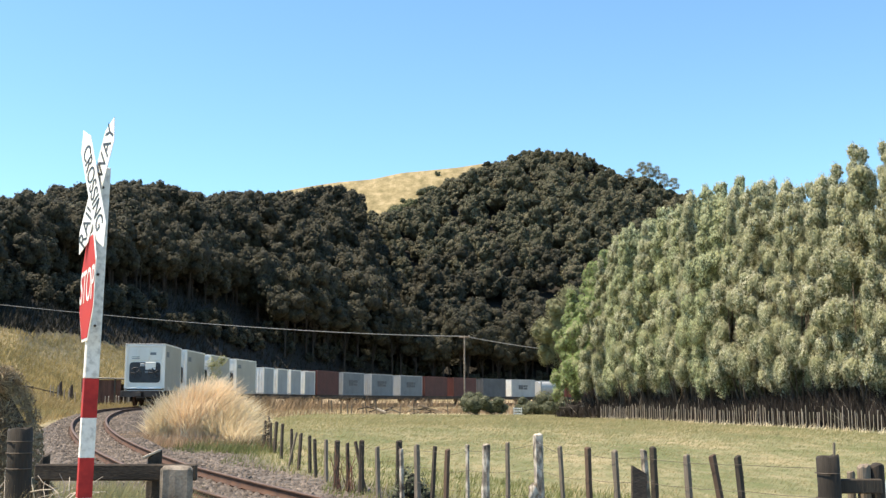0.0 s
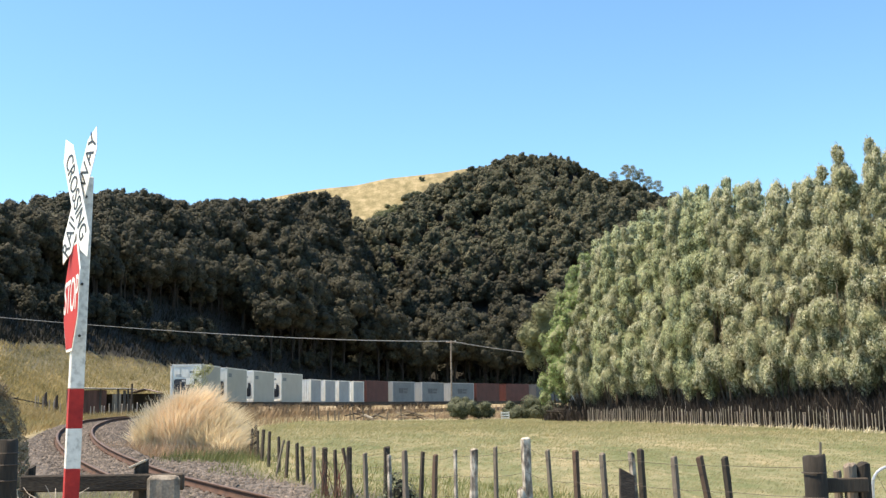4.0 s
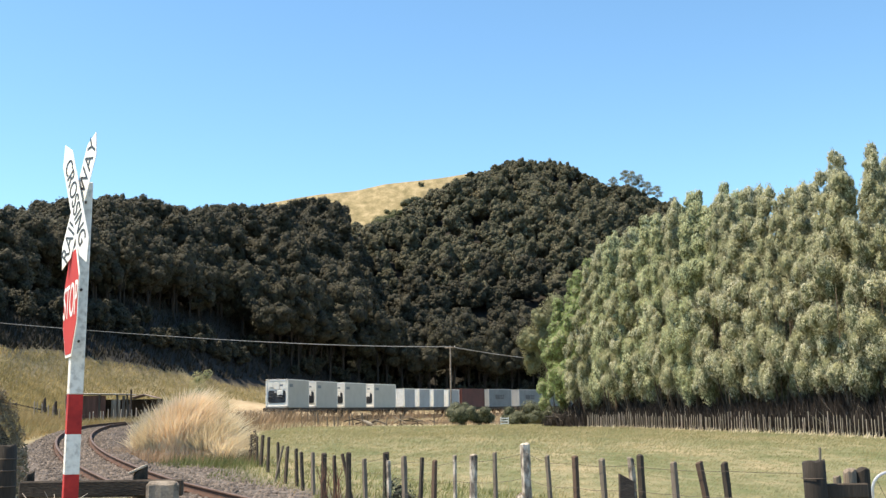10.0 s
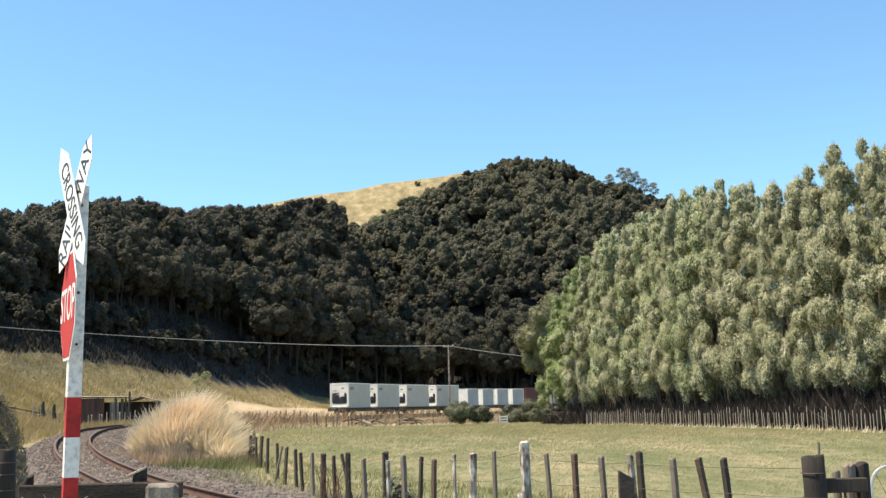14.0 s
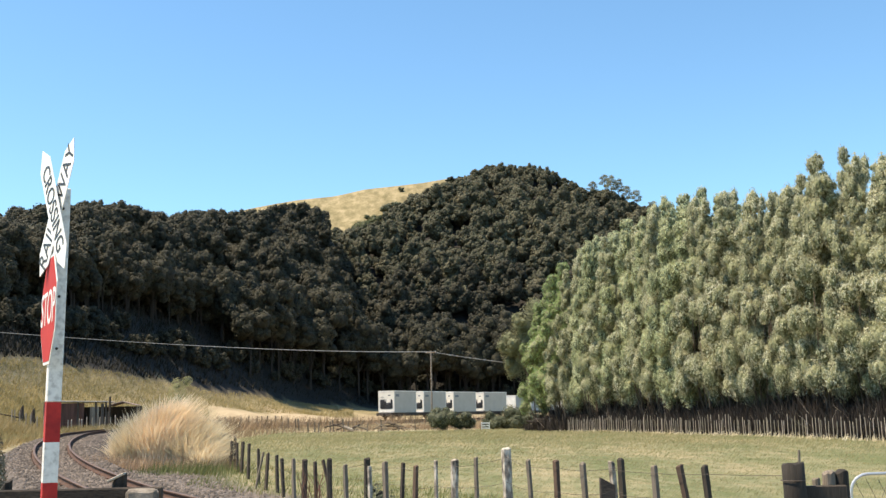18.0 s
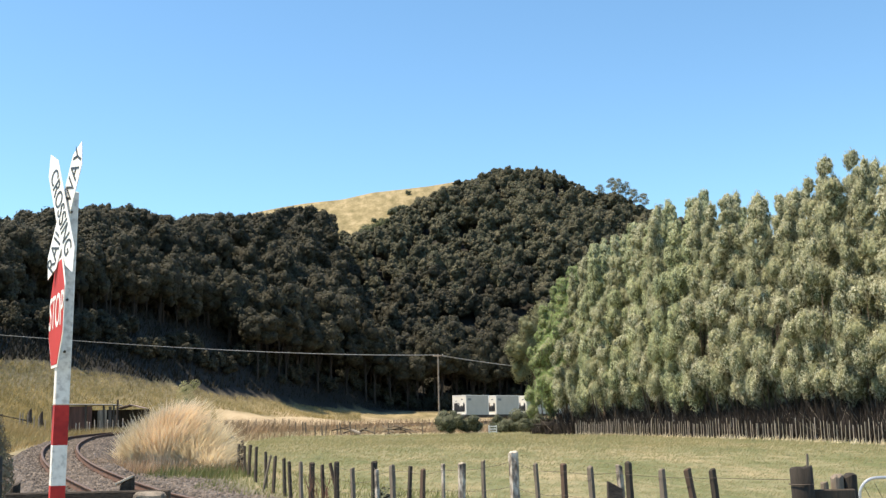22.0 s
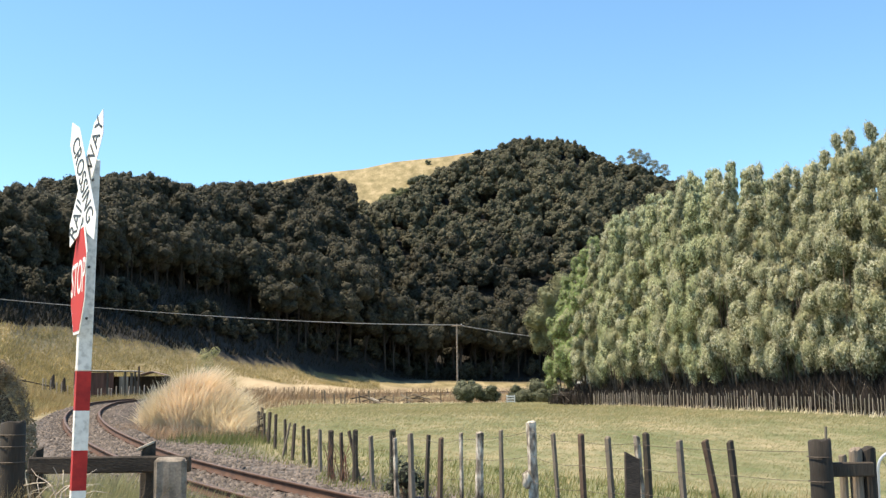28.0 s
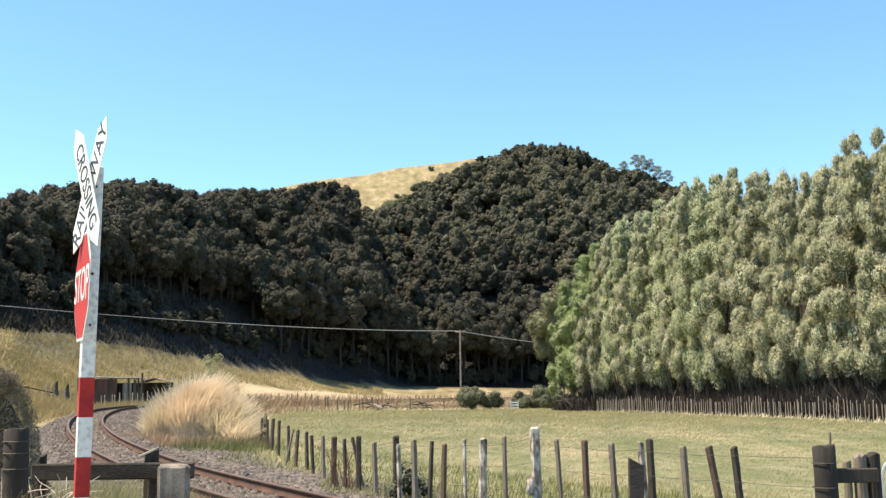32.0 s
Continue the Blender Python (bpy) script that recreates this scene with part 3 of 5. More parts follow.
def bush_trunk(rng, tall, wide):
    bm = rod(bmesh.new(), (0, 0, -0.5), (0.1, 0, tall * 0.55), wide * 0.07, wide * 0.035, 7)
    for i in range(4):
        a = rng.uniform(0, 6.28)
        rod(bm, (0, 0, tall * rng.uniform(0.2, 0.4)), (wide * 0.45 * math.cos(a), wide * 0.45 * math.sin(a), tall * rng.uniform(0.5, 0.75)), wide * 0.03, wide * 0.012, 5)
    return bm


def build_bush():
    kinds = []
    for i in range(10):
        rng = np.random.default_rng(20 + i)
        edge = i > 5            # tall trees of the margin carry their crowns over bare trunks
        wide, tall = (rng.uniform(3.6, 4.6), rng.uniform(11.5, 13.5)) if edge else (rng.uniform(3.3, 4.2), rng.uniform(6.8, 8.8))
        lumps = bush_lumps(rng, wide, tall, 0.5 if edge else 0.2)
        v, f = clumps(rng, lumps, 9.5, 0.165, slim=0.8, scatter=0.34, low=-0.5, ragged=(0.92, 1.14))
        core = cores(rng, lumps, 0.93)
        core.verts.index_update()
        lobes = np.array([v.co for v in core.verts]), np.array([[v.index for v in fc.verts] for fc in core.faces])
        root = thing("bush_tree", "dark native tree with a high crown over bare trunks" if edge else "dark olive native tree in dense hillside bush", "tree", group="hillside bush")
        part("trunk", bush_trunk(rng, tall, wide * (0.7 if edge else 1)), BUSH_BARK, root)
        crown = part("crown", raw_mesh("crown", v, f, BUSH_LEAF), BUSH_LEAF, root)
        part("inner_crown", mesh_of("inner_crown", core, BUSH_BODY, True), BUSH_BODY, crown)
        kinds.append((root, v, f, *lobes, tall))
    spots = []
    rng = np.random.default_rng(77)
    for r in np.arange(94, 336, 4.1):
        step = math.degrees(4.6 / r)
        for a in np.arange(-27, 19, step):
            bearing = a + rng.uniform(-0.42, 0.42) * step
            rr = r + rng.uniform(-1.8, 1.8)
            de = float(np.interp(bearing, EDGE_A, EDGE_R))
            if rr < de + float(np.interp(bearing, (-25, -21, -15, -11, -7, -2, 3), (11, 21, 28, 22, 12, 11, 10))):
                continue
            z, far = hills(bearing, rr)
            slope = (z - 1.6) / rr
            if far:
                line = float(np.interp(bearing, BUSH_A, BUSH_T))
                if slope > line or rr > 334:
                    continue
            elif bearing > 1.5 or rr > de + 80:
                continue
            spots.append((rr - de if not far else rr - 150, bearing, rr, far))
    # tall trees along the edge of the near slope
    bend = np.arange(-25, -7, 0.05)
    reach = np.interp(bend, EDGE_A, EDGE_R)
    run = np.concatenate([[0], np.cumsum(np.hypot(np.diff(reach), reach[1:] * radians(0.05)))])
    for row, inset in enumerate((9.6, 13.2)):
        for d in np.arange(0.4 * row, run[-1], 2.7 + 0.5 * row):
            b = float(np.interp(d, run, bend))
            r = float(np.interp(b, EDGE_A, EDGE_R))
            x, y = r * math.sin(radians(b)) - inset - float(np.interp(b, (-20, -13), (4.2, 1.2))) + rng.uniform(-0.6, 0.6), r * math.cos(radians(b)) + rng.uniform(-0.6, 0.6) + 0.3 * inset
            spots.append((0.1 + 0.1 * row, math.degrees(math.atan2(x, y)), math.hypot(x, y), "wall"))
    # and taller ones along the foot of the far hill
    for row in range(2):
        for bearing in np.arange(-8.2, 13.5, 0.75):
            b = bearing + 0.37 * row + rng.uniform(-0.25, 0.25)
            spots.append((0.2 + 0.1 * row, b, float(np.interp(b, EDGE_A, EDGE_R)) + 6.0 + 4.5 * row + rng.uniform(-1.5, 1.5), "margin"))
    # shaded saplings on the floor between the trunks
    for bearing in np.arange(-25, 13.5, 0.28):
        spots.append((400.0, bearing, float(np.interp(bearing, EDGE_A, EDGE_R)) + float(np.interp(bearing, (-21, -13, -7), (15, 10, 7))) + rng.uniform(-3, 7), "sapling"))
    # the topmost trees, which draw the skyline
    for bearing in np.arange(-24, -3.6, 0.55):
        spots.append((190.0, bearing + rng.uniform(-0.15, 0.15), float(np.interp(bearing, EDGE_A, EDGE_R)) + 74, "crest"))
    for bearing in np.arange(-2.8, 15, 0.45):
        b, rr = bearing + rng.uniform(-0.12, 0.12), 322 + rng.uniform(-3, 6)
        if b < 2.4:     # along the edge of the bare hilltop
            rr = next((q for q in np.arange(330, 230, -2.0) if (hills(b, q)[0] - 1.6) / q < float(np.interp(b, BUSH_A, BUSH_T))), 300)
        spots.append((200.0, b, rr, "crest"))
    spots.sort(key=lambda s: s[:3])
    slope_leaves, ridge, in_v, in_f, inner = [], [], ([], []), ([], []), [0, 0]
    first = {}
    for i, (_, bearing, rr, far) in enumerate(spots):
        x, y = rr * math.sin(radians(bearing)), rr * math.cos(radians(bearing))
        margin, top = far in ("wall", "margin", "sapling"), far == "crest"
        if top:
            far = bearing > -3.2
        k = 6 + int(rng.integers(4)) if margin else int(rng.integers(6))
        if far == "sapling":
            k = int(rng.integers(6))
        size = rng.uniform(0.28, 0.5) if far == "sapling" else rng.uniform(0.56, 0.78) if far == "wall" else rng.uniform(0.95, 1.3) if far == "margin" else rng.uniform(0.62, 1.35) * (0.88 if far else 1.0)
        if rr > 308:
            size *= 0.78
        turn = rng.uniform(0, 6.28)
        z = ground_at(x, y) - 0.3
        tall = size * rng.uniform(0.9, 1.2)
        # no crown stands over the treetop line
        if not margin:
            half_wide = math.degrees(2.2 * size / rr)
            line = (CREST_A, CREST_T) if far else (NEAR_A, NEAR_T)
            roof = min(float(np.interp(bearing + d, *line)) for d in (-half_wide, 0, half_wide)) * rr * rng.uniform(0.985, 1.004) + 1.6
            room = (roof - z) / (kinds[k][5] * 0.99)
            if room < 0.3:
                continue
            if top:
                size, tall = rng.uniform(0.62, 0.85), min(1.8, room)
            elif room < tall:
                size, tall = size * max(0.62, min(1, room / tall + 0.2)), room
        if i < 300:
            m = Matrix.LocRotScale((x, y, z), Euler((0, 0, turn)), (size, size, tall))
            if k not in first:
                first[k] = kinds[k][0]
                first[k].matrix_basis = m
            else:
                o = copy_thing(kinds[k][0], pose(0, 0, 0))
                o.matrix_basis = m
        else:
            _, v, f = kinds[k][:3]
            c, s = math.cos(turn) * size, math.sin(turn) * size
            p = np.stack([v[:, 0] * c - v[:, 1] * s + x, v[:, 0] * s + v[:, 1] * c + y, v[:, 2] * tall + z], 1)
            p = p.reshape(-1, 3, 3)[rng.random(len(f)) < 0.5]
            mid = p.mean(1, keepdims=True)
            p = (mid + (p - mid) * 1.25).reshape(-1, 3)
            q = kinds[k][3]
            # low on the far hill the near slope's darker leaves stand for shade
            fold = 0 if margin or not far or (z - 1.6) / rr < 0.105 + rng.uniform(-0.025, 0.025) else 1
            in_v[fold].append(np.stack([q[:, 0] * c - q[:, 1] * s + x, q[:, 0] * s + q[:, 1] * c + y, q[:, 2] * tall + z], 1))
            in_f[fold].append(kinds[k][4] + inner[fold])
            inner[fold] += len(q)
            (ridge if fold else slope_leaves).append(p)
    for name, label, leaves, mat in (("hillside_bush", "dense dark native bush on the near slope and shaded far foot", slope_leaves, BUSH_LEAF), ("ridge_bush", "olive green native bush covering the far hill", ridge, RIDGE_LEAF)):
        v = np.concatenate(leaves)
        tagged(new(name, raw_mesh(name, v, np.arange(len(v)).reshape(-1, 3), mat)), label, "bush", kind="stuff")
    for fold, (name, label, mat) in enumerate((("hillside_thicket", "inner bodies of the near slope's bush, darkened for shade", BUSH_BODY), ("ridge_thicket", "olive inner bodies of the far hill's bush, darkened for shade", RIDGE_BODY))):
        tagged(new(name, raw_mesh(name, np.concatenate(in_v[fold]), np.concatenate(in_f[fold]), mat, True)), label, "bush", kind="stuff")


build_bush()


def build_ridge_trees():
    """Airy pale trees that stand clear of the ridge."""
    rng = np.random.default_rng(88)
    lead = None
    for bearing, top in ((10.1, 0.2165), (10.75, 0.2225), (11.1, 0.2215), (11.5, 0.217), (11.9, 0.2105), (12.4, 0.206), (13.2, 0.194)):
        r = 324 + rng.uniform(-2, 3)
        x, y = r * math.sin(radians(bearing)), r * math.cos(radians(bearing))
        foot = ground_at(x, y) - 0.3
        m = Matrix.LocRotScale((x, y, foot), Euler((0, 0, rng.uniform(0, 6.28))), (0.85, 0.85, (1.6 + top * r - foot) / 10.6))
        if lead is None:
            lead = thing("ridge_tree", "airy pale grey-green tree standing clear of the ridge bush", "tree", m, "ridge trees")
            bm = rod(bmesh.new(), (0, 0, -0.5), (0.3, 0, 8.6), 0.16, 0.05, 6)
            lumps = []
            for i in range(10):
                a, h = i * 2.4, 5.2 + 0.45 * i
                tip = (1.5 * math.cos(a) * (1.15 - i / 12), 1.5 * math.sin(a) * (1.15 - i / 12), h + 0.9)
                rod(bm, (0.2, 0, h - 0.6), tip, 0.05, 0.02, 4)
                lumps.append((*tip, 0.85, 0.85, 0.6))
            part("trunk", bm, BARK, lead)
            v, f = clumps(rng, lumps, 30.0, 0.13, slim=0.7, scatter=0.7, ragged=(0.4, 1.25))
            part("crown", raw_mesh("crown", v, f, PALE_LEAF), PALE_LEAF, lead)
            lead.matrix_basis = m
        else:
            o = copy_thing(lead, pose(0, 0, 0))
            o.matrix_basis = m


PALE_LEAF = material("pale ridge leaves", (0.13, 0.14, 0.08), (0.28, 0.28, 0.19), 0.6, 0.8, spread=0.2, through_light=0.3)
build_ridge_trees()


# ---- poplar shelter belt ----
SWAYING = []


def poplar_parts(seed, tall, wide, leaf):
    rng = np.random.default_rng(seed)
    root = thing("poplar_tree", "tall silvery green poplar swaying in a shelter belt", "tree", group="shelter belt")
    bm = bmesh.new()
    for i in range(4):
        a, lean = rng.uniform(0, 6.28), rng.uniform(0.05, 0.3)
        foot = (0.2 * math.cos(a), 0.2 * math.sin(a), -0.3)
        mid = (foot[0] + lean * 3 * math.cos(a), foot[1] + lean * 3 * math.sin(a), 3.0)
        rod(bm, foot, mid, 0.07, 0.05, 7)
        rod(bm, mid, (mid[0] * 1.1, mid[1] * 1.1, tall * rng.uniform(0.42, 0.55)), 0.05, 0.02, 6)
    for i in range(7):
        a = rng.uniform(0, 6.28)
        low, out = rng.uniform(0.3, 1.4), rng.uniform(0.8, 1.5)
        rod(bm, (0.12 * math.cos(a), 0.12 * math.sin(a), low), (out * math.cos(a), out * math.sin(a), low + rng.uniform(1.4, 2.2)), 0.036, 0.013, 5)
    part("trunk", bm, POPLAR_BARK, root)
    groups, low = 6, rng.uniform(1.4, 2.2)
    for g in range(groups):
        lumps = []
        for i in range(13):
            h = (g + rng.uniform(0, 1)) / groups
            reach = wide * (0.62 + 0.5 * math.sin(math.pi * min(1, h * 1.25 + 0.12))) * (1 - 0.78 * float(smooth(0.5, 1.0, h)))
            a = i * 2.4 + rng.uniform(-0.5, 0.5)
            out = reach * math.sqrt(rng.uniform(0.12, 1.0))
            size = wide * rng.uniform(0.19, 0.32) * (1 - 0.5 * h)
            z = low + size + (tall - low - 1.0) * h
            at = np.array((out * math.cos(a) + 0.02 * z * h, out * math.sin(a), z))
            lumps.append((*at, size, size, size * rng.uniform(1.2, 1.9)))
            # wisps blown up and downwind from each billow
            for k in range(4):
                way = ball_points(rng, 1)[0] + np.array((0.45 + 0.5 * math.cos(a), 0.5 * math.sin(a), 0.5))
                way /= np.linalg.norm(way)
                wisp = size * rng.uniform(0.3, 0.52)
                lumps.append((*(at + way * size * rng.uniform(0.8, 1.2)), wisp, wisp, wisp * rng.uniform(1.0, 1.7)))
        v, f = clumps(rng, lumps, 105.0, 0.066, slim=0.42, scatter=0.36, comb=1.0, ragged=(0.86, 1.22))
        bough = tagged(part("bough", raw_mesh("bough", v, f, leaf), leaf, root), kind="stuff")
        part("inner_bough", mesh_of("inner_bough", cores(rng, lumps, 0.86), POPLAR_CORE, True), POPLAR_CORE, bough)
    return root


BELT_A = (4.5, 5.2, 6, 6.9, 7.8, 8.7, 9.7, 10.9, 12.1, 13.7, 15.2, 16.3, 17.4, 18.6, 20, 21.1, 22.1, 23.5, 26)
BELT_T = (0.045, 0.066, 0.092, 0.114, 0.132, 0.147, 0.164, 0.174, 0.185, 0.195, 0.205, 0.209, 0.204, 0.203, 0.214, 0.221, 0.231, 0.233, 0.237)  # slope at which the belt's top shows


def build_poplars():
    kinds = [poplar_parts(300 + i, 14.5, 1.95, leaf) for i, leaf in enumerate([POPLAR_LEAF] * 4 + [FRESH_LEAF] * 2 + [MID_LEAF] * 2)]
    used = set()
    rng = random.Random(9)
    # the belt runs from the far end by the railway towards the gate
    rows = []
    for row in range(3):
        n = 33 if row == 0 else 17
        for i in range(n):
            u = i / 32 if row == 0 else (i + 0.5 + 0.4 * row) / 17.2
            x, y = 10.3 + 11.9 * u, 90.0 - 46.0 * u
            x, y = x + 2.6 * row + rng.uniform(-0.2, 1.2), y + 1.0 * row + rng.uniform(-0.5, 0.5)
            top = 1.6 + math.hypot(x, y) * float(np.interp(math.degrees(math.atan2(x, y)), BELT_A, BELT_T)) * rng.uniform(0.95, 1.04)
            rows.append((u, x, y, top - ground_at(x, y), row))
    for u, x, y, top, row in rows:
        k = rng.choice((4, 5)) if u < 0.13 and row == 0 else rng.choice((6, 7)) if u < 0.55 and rng.random() < 0.6 else rng.randrange(4)
        size = top / 14.5
        girth = rng.uniform(0.72, 1.05) * (1.1 if u < 0.1 else 1.0)
        m = Matrix.LocRotScale((x, y, ground_at(x, y)), Euler((0, 0, rng.uniform(-0.7, 0.7))), (girth, girth, size))
        if k in used:
            root = copy_thing(kinds[k], pose(0, 0, 0))
        else:
            used.add(k)
            root = kinds[k]
        root.matrix_basis = m
        if k in (4, 5):
            tagged(root, "leafy fresh green poplar at the end of the belt")
        SWAYING.append((root, rng.uniform(0, 6.28), u))
    for k, spare in enumerate(kinds):
        if k not in used:
            for o in (*spare.children_recursive, spare):
                bpy.data.objects.remove(o)

    # dead twigs and seedlings, coloured near black for the shade under the belt
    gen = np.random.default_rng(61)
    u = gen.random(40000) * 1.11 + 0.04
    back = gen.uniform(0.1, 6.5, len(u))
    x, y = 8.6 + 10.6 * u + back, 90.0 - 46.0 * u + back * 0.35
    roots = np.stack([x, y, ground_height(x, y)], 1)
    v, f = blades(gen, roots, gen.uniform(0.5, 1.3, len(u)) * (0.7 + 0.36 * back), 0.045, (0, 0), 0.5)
    tagged(new("undergrowth", raw_mesh("undergrowth", v, f, SHADE_TWIG)), "dead twigs darkened as a shade backing under the poplar belt", "undergrowth", kind="stuff")
    u = gen.random(330)
    back = gen.uniform(0.1, 2.6, len(u))
    x, y = 8.8 + 10.8 * u + back, 90.0 - 46.0 * u + back * 0.35
    roots = np.stack([x, y, ground_height(x, y)], 1)
    v, f = blades(gen, roots, gen.uniform(0.6, 1.7, len(u)), 0.02, (0, 0), 0.8)
    tagged(new("dead_branches", raw_mesh("dead_branches", v, f, BATTEN)), "pale dead branches leaning under the poplar belt", "undergrowth", kind="stuff")


# twig brown taken down to near black, as shade behind the trunks
SHADE_TWIG = material("dead twigs", (0.010, 0.008, 0.006), (0.038, 0.027, 0.02), 1, 0.9, spread=0.4)
build_poplars()


# ---- crossing sign ----
def letters(text, size, mat, name, extrude=0.002, wide=1.0):
    font = bpy.data.curves.new(name, "FONT")
    font.body, font.size, font.extrude, font.align_x, font.align_y = text, size, extrude, "CENTER", "CENTER"
    ob = bpy.data.objects.new(name, font)
    me = bpy.data.meshes.new_from_object(ob)
    bpy.data.objects.remove(ob)
    for v in me.vertices:
        v.co.x *= wide
    me.materials.clear()
    me.materials.append(mat)
    return me


def plate_mesh(corners, thick, mat, name):
    bm = bmesh.new()
    face = bm.faces.new([bm.verts.new((x, y, 0)) for x, y in corners])
    made = bmesh.ops.extrude_face_region(bm, geom=[face])
    for v in made["geom"]:
        if isinstance(v, bmesh.types.BMVert):
            v.co.z += thick
    bmesh.ops.recalc_face_normals(bm, faces=bm.faces)
    return mesh_of(name, bm, mat)


def build_crossing_sign():
    # the post leans a little to the right; signs are bolted on its left side and face the road
    sign = thing("railway_crossing_sign", "white crossbuck and red stop sign on a banded post", "road sign", pose(-2.475, 7.5, 0, 0, 0.75, 0))
    turn = 25.3
    h = 0.048
    bands = [(-0.3, 0.42, POST_WHITE), (0.42, 0.69, POST_RED), (0.69, 0.945, POST_WHITE), (0.945, 1.215, POST_RED), (1.215, 1.485, POST_WHITE), (1.485, 1.755, POST_RED), (1.755, 3.25, POST_WHITE)]
    for low, high, mat in bands:
        part("post_band", boxed(-h, h, -h, h, low, high, 0.006 if high > 3 else 0.0), mat, sign, m=pose(0, 0, 0, 0, 0, turn))
    # the sign plate's frame: x to its right, y up, z towards the road user
    stop = 0.38
    k = stop * math.tan(math.pi / 8)
    eight = [(k, -stop), (stop, -k), (stop, k), (k, stop), (-k, stop), (-stop, k), (-stop, -k), (-k, -stop)]
    at = pose(0, 0, 2.39, 90, 0, turn - 90) @ pose(0, 0, 0.055)
    board = part("stop_plate", plate_mesh(eight, 0.004, SIGN_WHITE, "stop_plate"), SIGN_WHITE, sign, "white-edged octagonal plate", at)
    part("stop_face", plate_mesh([(a * 0.945, b * 0.945) for a, b in eight], 0.003, SIGN_RED, "stop_face"), SIGN_RED, board, "red stop face", pose(0, 0, 0.004))
    part("stop_lettering", letters("STOP", 0.34, SIGN_WHITE, "stop_lettering", 0.001, 0.92), SIGN_WHITE, board, m=pose(0, 0, 0.0085))
    # crossbuck
    for text, lean, lift in (("CROSSING", -60.5, 0.084), ("RAIL", 60.5, 0.06)):
        m = pose(0, 0, 3.095, 90, 0, turn - 90 + 13.5) @ pose(0.06, 0, lift, 0, 0, lean)
        blade = [(-0.525, 0.0), (-0.39, -0.098), (0.39, -0.098), (0.525, 0.0), (0.39, 0.098), (-0.39, 0.098)]
        arm = part("crossbuck_blade", plate_mesh(blade, 0.004, SIGN_WHITE, "crossbuck_blade"), SIGN_WHITE, sign, m=m)
        if text == "CROSSING":
            part("lettering", letters(text, 0.19, SIGN_BLACK, "lettering", 0.001, 0.8), SIGN_BLACK, arm, m=pose(0, -0.005, 0.006))
        else:
            part("lettering", letters("RAIL", 0.19, SIGN_BLACK, "lettering", 0.001, 0.9), SIGN_BLACK, arm, m=pose(-0.29, -0.005, 0.006))
            part("lettering", letters("WAY", 0.19, SIGN_BLACK, "lettering", 0.001, 0.9), SIGN_BLACK, arm, m=pose(0.265, -0.005, 0.006))
    bolts = mesh_of("bolt", rod(bmesh.new(), (0, 0, -0.01), (0, 0, 0.014), 0.011, 0.009, 8), STEEL_DARK)
    for z in (2.12, 2.48, 2.95, 3.1):
        part("bolt", bolts, STEEL_DARK, sign, m=pose(0, 0, z, 90, 0, turn - 0) @ pose(0.0, 0, h))


build_crossing_sign()


